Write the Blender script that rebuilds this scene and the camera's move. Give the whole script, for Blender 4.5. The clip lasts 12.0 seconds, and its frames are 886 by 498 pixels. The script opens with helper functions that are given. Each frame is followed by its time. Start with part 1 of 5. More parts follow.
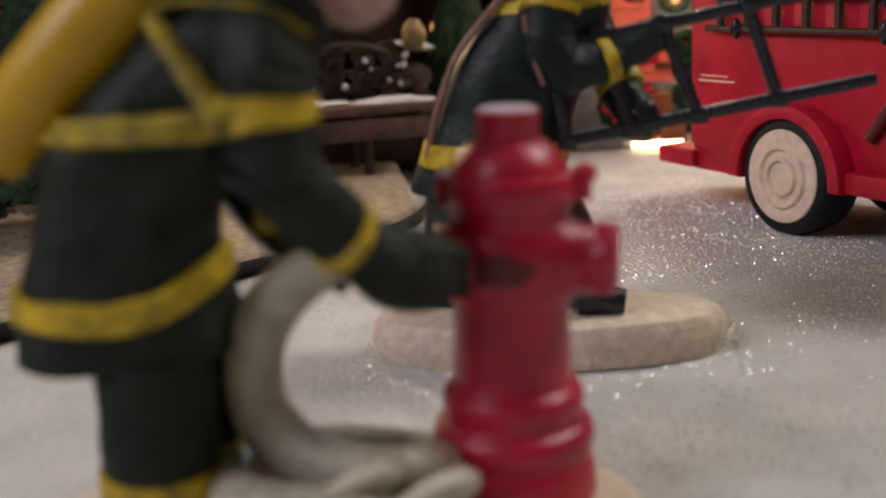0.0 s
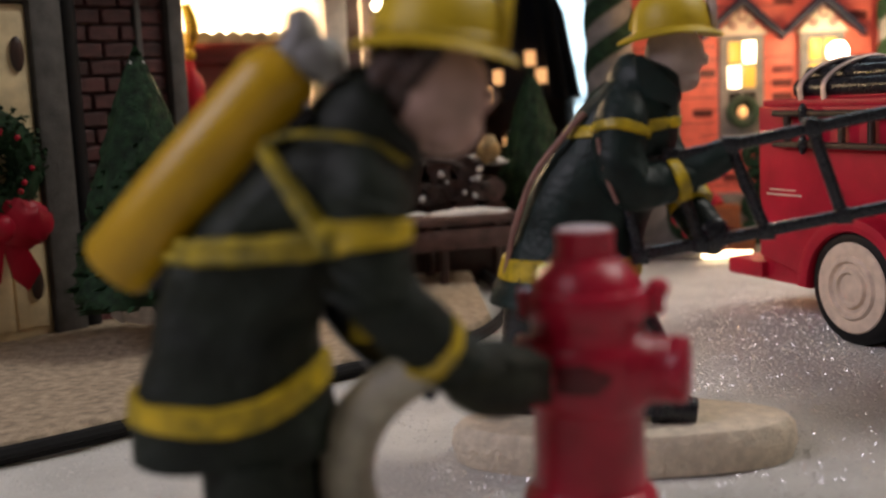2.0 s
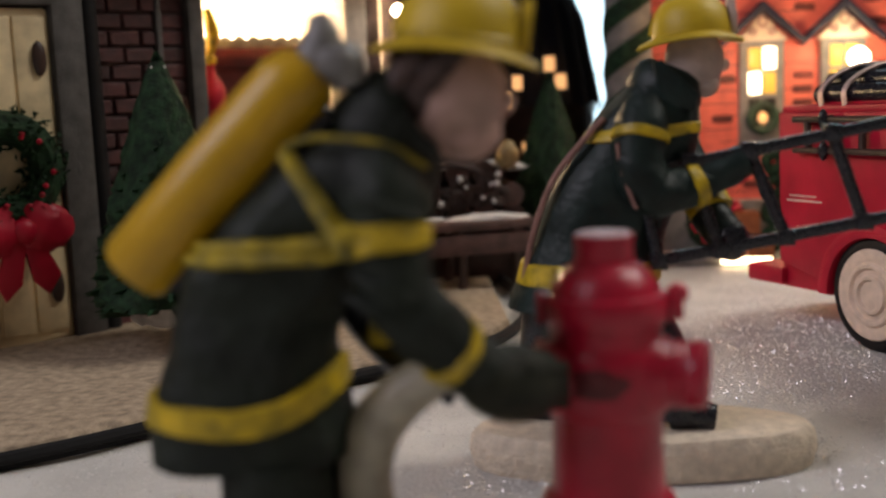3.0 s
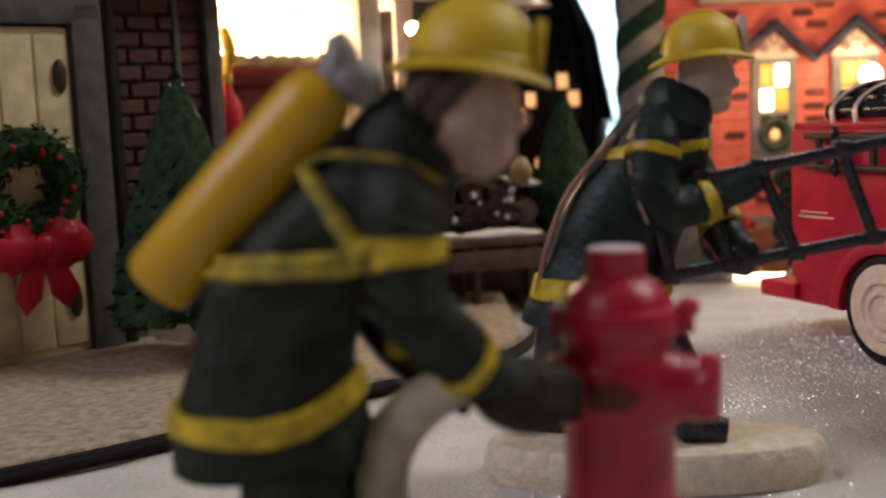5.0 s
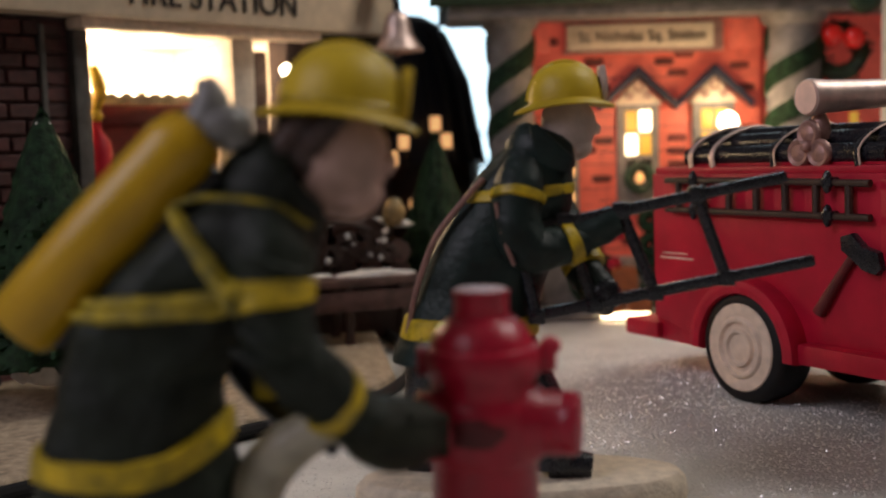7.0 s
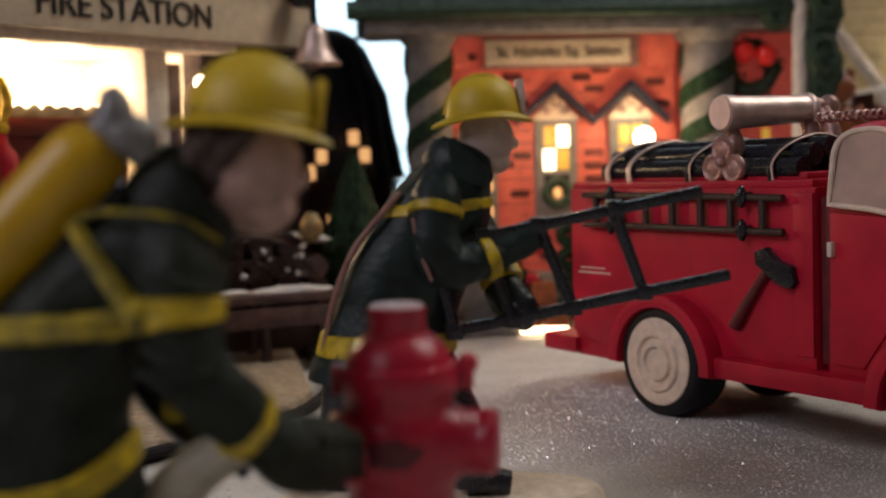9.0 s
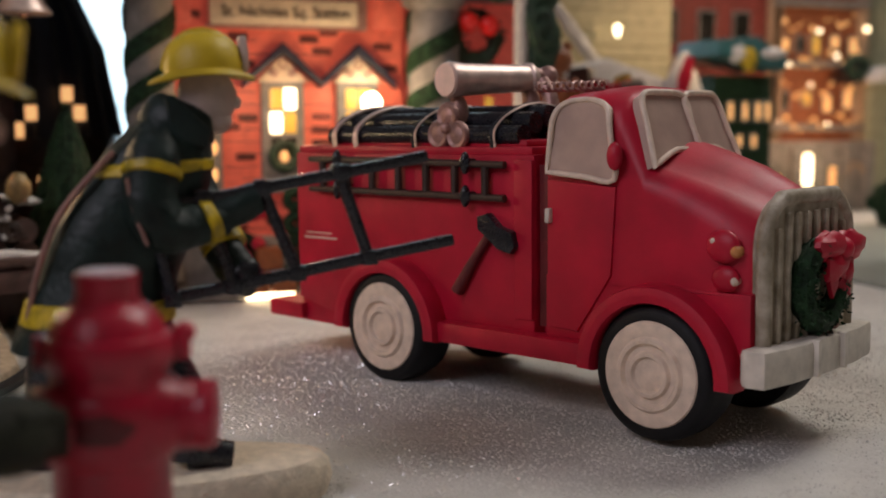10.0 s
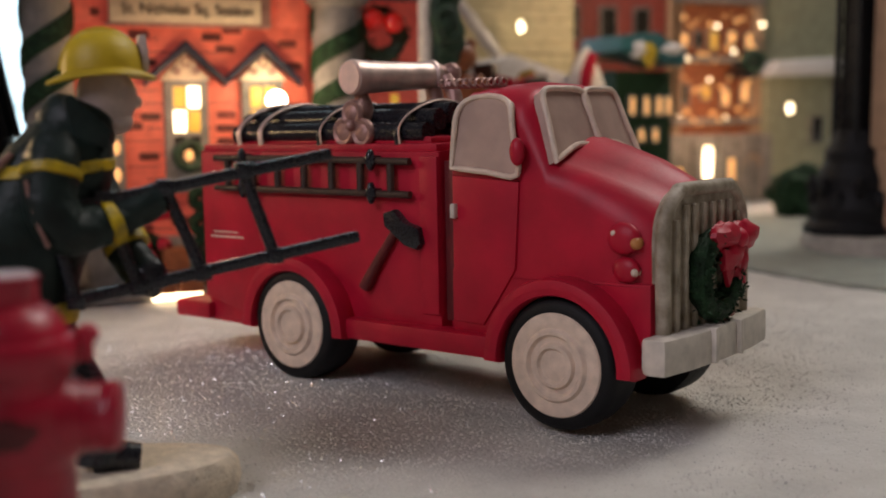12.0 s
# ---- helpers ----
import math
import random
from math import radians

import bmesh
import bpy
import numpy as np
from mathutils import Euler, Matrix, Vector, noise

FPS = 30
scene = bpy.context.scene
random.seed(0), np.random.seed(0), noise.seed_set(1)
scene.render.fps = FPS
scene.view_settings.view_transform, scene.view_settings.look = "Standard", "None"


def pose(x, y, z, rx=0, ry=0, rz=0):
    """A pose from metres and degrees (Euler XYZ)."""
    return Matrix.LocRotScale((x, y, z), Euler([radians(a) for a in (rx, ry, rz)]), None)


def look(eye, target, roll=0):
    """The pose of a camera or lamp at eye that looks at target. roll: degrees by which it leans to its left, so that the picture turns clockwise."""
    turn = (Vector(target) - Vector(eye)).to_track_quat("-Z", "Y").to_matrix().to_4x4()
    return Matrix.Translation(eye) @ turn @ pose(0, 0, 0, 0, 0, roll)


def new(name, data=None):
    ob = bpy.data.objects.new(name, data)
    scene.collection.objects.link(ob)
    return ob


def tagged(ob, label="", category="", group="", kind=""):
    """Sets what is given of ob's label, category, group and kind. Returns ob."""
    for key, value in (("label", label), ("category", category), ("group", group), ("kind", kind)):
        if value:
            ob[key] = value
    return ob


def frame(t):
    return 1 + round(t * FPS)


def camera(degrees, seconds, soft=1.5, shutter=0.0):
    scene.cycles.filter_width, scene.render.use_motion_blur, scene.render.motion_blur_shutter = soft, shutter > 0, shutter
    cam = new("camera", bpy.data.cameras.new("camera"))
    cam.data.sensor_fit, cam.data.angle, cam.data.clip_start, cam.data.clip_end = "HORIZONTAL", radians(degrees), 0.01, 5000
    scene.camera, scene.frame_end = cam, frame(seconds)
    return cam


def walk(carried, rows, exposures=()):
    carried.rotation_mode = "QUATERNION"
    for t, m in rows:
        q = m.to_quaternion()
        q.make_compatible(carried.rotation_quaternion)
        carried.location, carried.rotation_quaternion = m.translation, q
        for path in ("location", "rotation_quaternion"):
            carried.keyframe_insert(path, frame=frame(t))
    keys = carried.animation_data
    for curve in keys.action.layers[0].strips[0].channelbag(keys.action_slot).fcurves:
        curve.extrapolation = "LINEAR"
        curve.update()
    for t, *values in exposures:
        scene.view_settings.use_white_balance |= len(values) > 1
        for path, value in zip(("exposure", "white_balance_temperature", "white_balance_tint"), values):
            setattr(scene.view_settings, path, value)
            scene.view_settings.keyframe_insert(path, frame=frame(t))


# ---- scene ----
# A miniature winter village on a table: lengths below are centimetres, turned into metres by CM.
CM = 0.01
cam = camera(42.6, 12.0, soft=1.8)
# seconds, eye in cm, yaw, pitch, roll in degrees
PATH = [
    (0, 0.01, 1.36, 5.85, 0.66, -14.00, -2.07),
    (0.5, -0.01, 1.12, 5.92, 0.72, -12.41, -2.26),
    (1, -0.01, 0.94, 5.97, 0.93, -9.39, -2.04),
    (1.5, -0.05, 0.35, 6.12, 1.39, -8.70, -2.20),
    (2, -0.13, 0.50, 6.11, 3.93, -8.54, -2.43),
    (2.5, -0.14, 0.49, 6.10, 4.63, -8.35, -2.35),
    (4.5, -0.12, 0.36, 6.09, 5.54, -7.76, -2.32),
    (5, -0.14, 0.22, 6.11, 5.47, -7.37, -2.33),
    (5.5, -0.09, 0.02, 6.13, 4.52, -6.78, -2.15),
    (6, -0.04, 0.12, 6.12, 1.80, -6.54, -1.85),
    (6.5, -0.04, -0.02, 6.15, 0.13, -6.18, -1.58),
    (7, -0.03, -0.05, 6.16, -0.84, -5.58, -1.67),
    (9, 0.03, 0.21, 6.14, -4.90, -4.94, -1.46),
    (9.5, 0.15, 0.39, 6.08, -12.04, -6.35, -0.70),
    (10, 0.17, 0.58, 6.08, -18.56, -6.83, 0.13),
    (10.5, 0.20, 0.53, 6.07, -20.80, -7.04, 0.03),
    (11, 0.17, 0.50, 6.07, -21.99, -7.07, -0.06),
    (11.5, 0.21, 0.45, 6.08, -22.54, -7.14, -0.24),
    (12, 0.18, 0.37, 6.10, -23.09, -7.03, -0.37),
]
walk(cam, [(t, pose(x * CM, y * CM, z * CM, 90 + pitch, 0, yaw) @ pose(0, 0, 0, 0, 0, roll)) for t, x, y, z, yaw, pitch, roll in PATH],
     [(0, 0.2), (1, 0.1), (2, -0.04), (5, 0.02), (6, -0.04), (6.5, -0.24), (7, -0.33), (9, -0.37), (10, -0.26), (12, -0.23)])
cam.data.dof.use_dof = True
cam.data.dof.focus_distance = 0.218
cam.data.dof.aperture_fstop = 17.0

# ---- world and lights ----
world = bpy.data.worlds.new("world")
world.use_nodes = True
scene.world = world
world.node_tree.nodes["Background"].inputs[0].default_value = (1.0, 0.9, 0.84, 1)
world.node_tree.nodes["Background"].inputs[1].default_value = 0.05
scene.view_settings.exposure = 0.0


def area_lamp(name, eye, target, size, power, colour):
    data = bpy.data.lights.new(name, "AREA")
    data.shape, data.size, data.energy, data.color = "DISK", size * CM, power, colour
    ob = new(name, data)
    ob.matrix_world = look(Vector(eye) * CM, Vector(target) * CM)
    return ob


def point_lamp(name, place, power, colour, radius=0.4):
    data = bpy.data.lights.new(name, "POINT")
    data.energy, data.color, data.shadow_soft_size = power, colour, radius * CM
    ob = new(name, data)
    ob.location = Vector(place) * CM
    return ob


# the room's lamp above and beyond the village; a weaker warm fill, unseen, added behind the viewer
area_lamp("room_lamp", (92, 48, 115), (5, 22, 0), 55, 10.0, (1.0, 0.935, 0.87))
area_lamp("fill_lamp_behind", (-95, -30, 85), (4, 18, 2), 70, 7.2, (1.0, 0.925, 1.06))

# ---- materials ----


def mat(name, colour, rough=0.5, metal=0.0, vary=0.25, scale=300.0, bump=0.15, dark=None, fine=2500.0, emit=0.0, emit_colour=None, coat=0.0, spec=0.5, island=0.0):
    m = bpy.data.materials.new(name)
    m.use_nodes = True
    nt = m.node_tree
    b = nt.nodes["Principled BSDF"]
    b.inputs["Metallic"].default_value = metal
    b.inputs["Coat Weight"].default_value = coat
    b.inputs["Specular IOR Level"].default_value = spec
    co = nt.nodes.new("ShaderNodeTexCoord")
    n1 = nt.nodes.new("ShaderNodeTexNoise")
    n1.inputs["Scale"].default_value, n1.inputs["Detail"].default_value = scale, 5
    n2 = nt.nodes.new("ShaderNodeTexNoise")
    n2.inputs["Scale"].default_value, n2.inputs["Detail"].default_value = fine, 3
    nt.links.new(co.outputs["Object"], n1.inputs["Vector"])
    nt.links.new(co.outputs["Object"], n2.inputs["Vector"])
    ramp = nt.nodes.new("ShaderNodeValToRGB")
    ramp.color_ramp.elements[0].position, ramp.color_ramp.elements[1].position = 0.32, 0.68
    d = dark or [c * (1 - vary) for c in colour]
    ramp.color_ramp.elements[0].color = (*d, 1)
    ramp.color_ramp.elements[1].color = (*[min(1, c * (1 + vary * 0.4)) for c in colour], 1)
    nt.links.new(n1.outputs["Fac"], ramp.inputs["Fac"])
    last = ramp.outputs["Color"]
    if island:
        info = nt.nodes.new("ShaderNodeObjectInfo")
        hsv = nt.nodes.new("ShaderNodeHueSaturation")
        mr = nt.nodes.new("ShaderNodeMapRange")
        mr.inputs["To Min"].default_value, mr.inputs["To Max"].default_value = 1 - island, 1 + island
        nt.links.new(info.outputs["Random"], mr.inputs["Value"])
        nt.links.new(mr.outputs["Result"], hsv.inputs["Value"])
        nt.links.new(last, hsv.inputs["Color"])
        last = hsv.outputs["Color"]
    nt.links.new(last, b.inputs["Base Color"])
    rr = nt.nodes.new("ShaderNodeMapRange")
    rr.inputs["To Min"].default_value, rr.inputs["To Max"].default_value = max(0.02, rough - 0.12), min(1, rough + 0.12)
    nt.links.new(n2.outputs["Fac"], rr.inputs["Value"])
    nt.links.new(rr.outputs["Result"], b.inputs["Roughness"])
    if bump:
        add = nt.nodes.new("ShaderNodeMath")
        nt.links.new(n1.outputs["Fac"], add.inputs[0])
        nt.links.new(n2.outputs["Fac"], add.inputs[1])
        bp = nt.nodes.new("ShaderNodeBump")
        bp.inputs["Strength"].default_value, bp.inputs["Distance"].default_value = bump, 0.0006
        nt.links.new(add.outputs[0], bp.inputs["Height"])
        nt.links.new(bp.outputs["Normal"], b.inputs["Normal"])
    if emit:
        b.inputs["Emission Color"].default_value = (*(emit_colour or colour), 1)
        b.inputs["Emission Strength"].default_value = emit
    return m


RED = mat("red_enamel", (0.46, 0.006, 0.030), 0.46, vary=0.22, scale=120, bump=0.08, spec=0.36)
RED_H = mat("hydrant_red_resin", (0.44, 0.007, 0.034), 0.32, vary=0.3, scale=150, bump=0.16, spec=0.5)
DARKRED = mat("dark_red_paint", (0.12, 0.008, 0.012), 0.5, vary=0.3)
CREAM = mat("cream_paint", (0.74, 0.59, 0.47), 0.5, vary=0.18, scale=400, bump=0.2)
CREAM_W = mat("worn_white_paint", (0.66, 0.60, 0.52), 0.5, vary=0.2, scale=300, bump=0.2)
GRILLE = mat("aged_grey_grille_paint", (0.44, 0.38, 0.30), 0.5, vary=0.4, scale=260, bump=0.4, dark=(0.22, 0.18, 0.12))
GLASS_P = mat("painted_window_grey", (0.50, 0.355, 0.295), 0.36, vary=0.18, scale=150, bump=0.04)
BLACK = mat("black_rubber", (0.008, 0.008, 0.009), 0.6, vary=0.3, bump=0.15, spec=0.25)
BLACK_G = mat("black_gloss_plastic", (0.012, 0.013, 0.018), 0.28, vary=0.3, bump=0.08)
SILVER = mat("silver_paint", (0.82, 0.63, 0.56), 0.42, metal=0.65, vary=0.2, bump=0.15)
COPPER = mat("copper_silver_paint", (0.40, 0.23, 0.20), 0.42, metal=0.5, vary=0.3, scale=500, bump=0.2)
BROWN = mat("dark_brown_paint", (0.045, 0.022, 0.016), 0.42, vary=0.4, bump=0.2)
JACKET = mat("charcoal_green_jacket_paint", (0.010, 0.0155, 0.009), 0.6, vary=0.55, scale=130, bump=0.8, fine=700, spec=0.3)
JACKET2 = mat("blue_black_jacket_paint", (0.008, 0.020, 0.017), 0.5, vary=0.5, scale=220, bump=0.4, fine=800, spec=0.32)
YELLOW = mat("yellow_band_paint", (0.55, 0.38, 0.008), 0.42, vary=0.45, scale=380, bump=0.25, dark=(0.25, 0.19, 0.01))
YELLOW_W = mat("worn_dirty_yellow_paint", (0.46, 0.34, 0.01), 0.5, vary=0.6, scale=420, bump=0.6, dark=(0.09, 0.085, 0.012))
MUZZLE = mat("pale_peach_paint", (0.88, 0.60, 0.50), 0.4, vary=0.15, scale=300, bump=0.1)
YELLOW_T = mat("yellow_tank_paint", (0.58, 0.34, 0.006), 0.38, vary=0.2, scale=120, bump=0.06)
HELMET = mat("yellow_helmet_paint", (0.58, 0.40, 0.01), 0.5, vary=0.25, scale=120, bump=0.12)
SKIN_P = mat("pale_grey_resin", (0.55, 0.43, 0.37), 0.5, vary=0.2, scale=350, bump=0.2)
AMBER = mat("amber_lamp_paint", (0.6, 0.25, 0.08), 0.35, vary=0.2)
PALE_TOP = mat("speckled_pale_pink_sheen", (0.78, 0.58, 0.60), 0.3, vary=0.3, scale=900, bump=0.3, dark=(0.52, 0.22, 0.26))
PATCH_G = mat("grey_green_patch", (0.27, 0.29, 0.25), 0.8, vary=0.15, scale=120, bump=0.3)
SKIN = mat("pale_resin", (0.46, 0.29, 0.24), 0.5, vary=0.25, scale=350, bump=0.2)
GLOVE = mat("brown_green_glove_paint", (0.02, 0.022, 0.012), 0.55, vary=0.5, scale=400, bump=0.5, spec=0.25)
GREY = mat("grey_resin", (0.22, 0.21, 0.2), 0.4, vary=0.4, bump=0.2)
HOSE = mat("grey_beige_hose_resin", (0.46, 0.42, 0.32), 0.26, vary=0.4, scale=220, bump=0.4, coat=0.3)
BASE = mat("sandy_white_resin_base", (0.70, 0.60, 0.46), 0.6, vary=0.2, scale=500, bump=0.7, fine=1600)
BRASS = mat("dull_brass_paint", (0.30, 0.21, 0.09), 0.4, metal=0.3, vary=0.4, bump=0.3)
GREEN = mat("green_painted_foliage", (0.016, 0.046, 0.018), 0.6, vary=0.7, scale=500, bump=0.8, spec=0.2)
PINE = mat("dark_green_bottlebrush", (0.022, 0.055, 0.025), 0.55, vary=0.6, scale=300, bump=0.4)
SNOWY = mat("white_snow_paint", (0.66, 0.64, 0.62), 0.6, vary=0.2, scale=400, bump=0.5)
BRICK_D = mat("dark_brick", (0.07, 0.018, 0.018), 0.6, vary=0.5, scale=300, bump=0.5, island=0.5)
ROOF_G = mat("dark_green_shingle_paint", (0.03, 0.055, 0.045), 0.5, vary=0.45, scale=200, bump=0.4, island=0.35)
MORTAR = mat("dark_mortar", (0.05, 0.03, 0.03), 0.8, vary=0.4, bump=0.5)
# faint emission puts the glow of bulbs behind the porcelain into the walls
ORANGE = mat("orange_porcelain_with_glow", (0.62, 0.15, 0.09), 0.45, vary=0.25, scale=250, bump=0.3, emit=0.17, emit_colour=(1.0, 0.11, 0.085))
BRICK_B = mat("brown_brick_accent", (0.16, 0.03, 0.022), 0.5, vary=0.3, bump=0.3, island=0.4)
NAVY = mat("navy_painted_gable", (0.012, 0.014, 0.03), 0.45, vary=0.3, bump=0.2)
STONE = mat("grey_painted_stone", (0.24, 0.22, 0.20), 0.6, vary=0.35, scale=200, bump=0.4)
STONE_D = mat("dark_grey_stone", (0.09, 0.085, 0.08), 0.7, vary=0.4, scale=200, bump=0.4)
WOOD = mat("brown_wood_paint", (0.11, 0.055, 0.045), 0.5, vary=0.5, scale=250, bump=0.6)
DOOR_C = mat("aged_cream_door_paint", (0.74, 0.60, 0.36), 0.45, vary=0.25, scale=180, bump=0.25)
SIGN_C = mat("cream_sign_board", (0.66, 0.56, 0.42), 0.5, vary=0.12, bump=0.1)
LETTER = mat("dark_letter_paint", (0.02, 0.016, 0.014), 0.5, vary=0.2, bump=0.05)
WINDOW_Y = mat("lit_yellow_window", (0.6, 0.35, 0.05), 0.4, vary=0.2, emit=0.55, emit_colour=(1.0, 0.55, 0.08), bump=0.05)
WINDOW_W = mat("bright_lit_window", (0.9, 0.8, 0.6), 0.4, vary=0.05, emit=7.0, emit_colour=(1.0, 0.78, 0.48), bump=0)
WINDOW_A = mat("amber_lit_window", (0.7, 0.4, 0.1), 0.4, vary=0.2, emit=1.1, emit_colour=(1.0, 0.5, 0.2), bump=0)
BULB = mat("glowing_bulb", (1.0, 0.85, 0.6), 0.3, vary=0.02, emit=16.0, emit_colour=(1.0, 0.8, 0.55), bump=0)
DARKPANE = mat("dark_window_pane", (0.02, 0.018, 0.015), 0.2, vary=0.2, bump=0.02)
INNER = mat("white_lit_interior", (0.85, 0.78, 0.66), 0.6, vary=0.05, bump=0.1)
DAY = mat("daylight_pane", (0.8, 0.9, 1.0), 0.4, vary=0.02, emit=2.2, emit_colour=(0.62, 0.86, 1.0), bump=0)
CREAM_H = mat("cream_clapboard", (0.52, 0.45, 0.26), 0.55, vary=0.2, scale=200, bump=0.3)
REDHOUSE = mat("red_brick_paint", (0.24, 0.04, 0.03), 0.6, vary=0.3, scale=200, bump=0.4)
ORANGEHOUSE = mat("orange_brick_paint", (0.30, 0.09, 0.03), 0.6, vary=0.35, scale=200, bump=0.4)
PALEGREEN = mat("pale_green_wall_paint", (0.31, 0.31, 0.20), 0.6, vary=0.25, scale=200, bump=0.3)
BASE_G = mat("grey_beige_snow_base", (0.40, 0.37, 0.32), 0.7, vary=0.25, scale=150, bump=0.5)
BLUE = mat("blue_awning_paint", (0.03, 0.13, 0.14), 0.5, vary=0.3, bump=0.2)
ROOM = mat("brown_room_wall", (0.20, 0.15, 0.11), 0.8, vary=0.15, scale=8, bump=0.1, fine=60)
CEIL = mat("white_ceiling", (0.6, 0.57, 0.52), 0.8, vary=0.08, scale=6, bump=0.05, fine=80)
TAN = mat("tan_paper_column", (0.42, 0.27, 0.17), 0.6, vary=0.15, scale=100, bump=0.1)
LEATHERY = mat("orange_brown_resin", (0.34, 0.10, 0.03), 0.5, vary=0.3, bump=0.3)
# shiny red balls, kept bright by a little added emission
ORN = mat("shiny_red_with_glow", (0.55, 0.01, 0.01), 0.12, vary=0.1, bump=0, emit=0.12, emit_colour=(1, 0.05, 0.03))


def snow_material():
    m = mat("glittery_snow_sheet", (0.57, 0.555, 0.515), 0.4, vary=0.16, scale=60, bump=0, spec=0.6)
    nt = m.node_tree
    b = nt.nodes["Principled BSDF"]
    co = [n for n in nt.nodes if n.bl_idname == "ShaderNodeTexCoord"][0]
    vo = nt.nodes.new("ShaderNodeTexVoronoi")
    vo.feature, vo.inputs["Scale"].default_value = "SMOOTH_F1", 1500
    no = nt.nodes.new("ShaderNodeTexNoise")
    no.inputs["Scale"].default_value, no.inputs["Detail"].default_value = 1100, 6
    for n in (vo, no):
        nt.links.new(co.outputs["Object"], n.inputs["Vector"])
    add = nt.nodes.new("ShaderNodeMath")
    add.operation = "SUBTRACT"
    nt.links.new(no.outputs["Fac"], add.inputs[0])
    nt.links.new(vo.outputs["Distance"], add.inputs[1])
    gloss = nt.nodes.new("ShaderNodeMapRange")
    gloss.inputs["To Min"].default_value, gloss.inputs["To Max"].default_value = 0.42, 0.85
    nt.links.new(vo.outputs["Color"], gloss.inputs["Value"])
    nt.links.new(gloss.outputs["Result"], b.inputs["Roughness"])
    bp = nt.nodes.new("ShaderNodeBump")
    bp.inputs["Strength"].default_value, bp.inputs["Distance"].default_value = 0.5, 0.0005
    nt.links.new(add.outputs[0], bp.inputs["Height"])
    nt.links.new(bp.outputs["Normal"], b.inputs["Normal"])
    return m


SNOW = snow_material()
CRUMB = mat("white_snow_crumb", (0.62, 0.60, 0.56), 0.5, vary=0.15, scale=40, bump=0)
GRAIN = mat("white_glass_grain", (0.88, 0.86, 0.83), 0.17, metal=0.38, vary=0.05, bump=0, spec=1.0)

# ---- shapes, in centimetres: (points, faces) ----


def block(x0, x1, y0, y1, z0, z1, r=0.06, seg=2):
    bm = bmesh.new()
    bmesh.ops.create_cube(bm, size=1)
    for v in bm.verts:
        v.co = Vector(((x0 + x1) / 2 + v.co.x * (x1 - x0), (y0 + y1) / 2 + v.co.y * (y1 - y0), (z0 + z1) / 2 + v.co.z * (z1 - z0)))
    if r:
        bmesh.ops.bevel(bm, geom=bm.edges[:], offset=min(r, 0.45 * min(x1 - x0, y1 - y0, z1 - z0)), segments=seg, affect="EDGES", profile=0.6)
    return taken(bm)


def taken(bm):
    bm.verts.index_update()
    out = [tuple(v.co) for v in bm.verts], [[v.index for v in f.verts] for f in bm.faces]
    bm.free()
    return out


def rings(loops, close=True, wrap=False):
    n, pts, faces = len(loops[0]), [p for loop in loops for p in loop], []
    for a in range(len(loops) - (0 if wrap else 1)):
        b = (a + 1) % len(loops)
        faces += [[a * n + i, a * n + (i + 1) % n, b * n + (i + 1) % n, b * n + i] for i in range(n)]
    if close and not wrap:
        faces += [list(range(n))[::-1], [(len(loops) - 1) * n + i for i in range(n)]]
    return pts, faces


def lathe(profile, seg=32, at=(0, 0, 0), wave=None):
    loops = []
    for r, z in profile:
        loops.append([(at[0] + r * math.cos(2 * math.pi * i / seg), at[1] + r * math.sin(2 * math.pi * i / seg), at[2] + z) for i in range(seg)])
    return rings(loops)


def turned(piece, m):
    return [tuple(m @ Vector(p)) for p in piece[0]], piece[1]


def cm_pose(x, y, z, rx=0, ry=0, rz=0):
    return Matrix.LocRotScale((x, y, z), Euler([radians(a) for a in (rx, ry, rz)]), None)


def tube(path, radius, seg=10, flat=1.0, closed=False):
    """A pipe through points; radius: one, or one for each point; flat: its squash."""
    pts = [Vector(p) for p in path]
    radii = radius if isinstance(radius, (list, tuple)) else [radius] * len(pts)
    loops, side = [], None
    for i, p in enumerate(pts):
        if closed:
            t = (pts[(i + 1) % len(pts)] - pts[i - 1]).normalized()
        else:
            t = (pts[min(i + 1, len(pts) - 1)] - pts[max(i - 1, 0)]).normalized()
        if side is None:
            side = t.cross(Vector((0, 0, 1)))
            if side.length < 0.2:
                side = t.cross(Vector((0, 1, 0)))
        side = (side - side.dot(t) * t).normalized()
        other = side.cross(t).normalized()
        loops.append([tuple(p + radii[i] * (math.cos(2 * math.pi * k / seg) * side + flat * math.sin(2 * math.pi * k / seg) * other)) for k in range(seg)])
    return rings(loops, wrap=closed)


def smooth_path(points, steps=6):
    """Catmull-Rom through points of any dimension."""
    P = [np.array(p, float) for p in points]
    P = [2 * P[0] - P[1]] + P + [2 * P[-1] - P[-2]]
    out = []
    for i in range(1, len(P) - 2):
        for k in range(steps):
            t = k / steps
            out.append(0.5 * (2 * P[i] + (P[i + 1] - P[i - 1]) * t + (2 * P[i - 1] - 5 * P[i] + 4 * P[i + 1] - P[i + 2]) * t**2 + (3 * P[i] - P[i - 1] - 3 * P[i + 1] + P[i + 2]) * t**3))
    out.append(P[-2])
    return [tuple(float(v) for v in p) for p in out]


def limb(points, seg=16, steps=5):
    """A rounded limb through (x, y, z, radius)."""
    p = smooth_path(points, steps)
    return tube([q[:3] for q in p], [q[3] for q in p], seg)


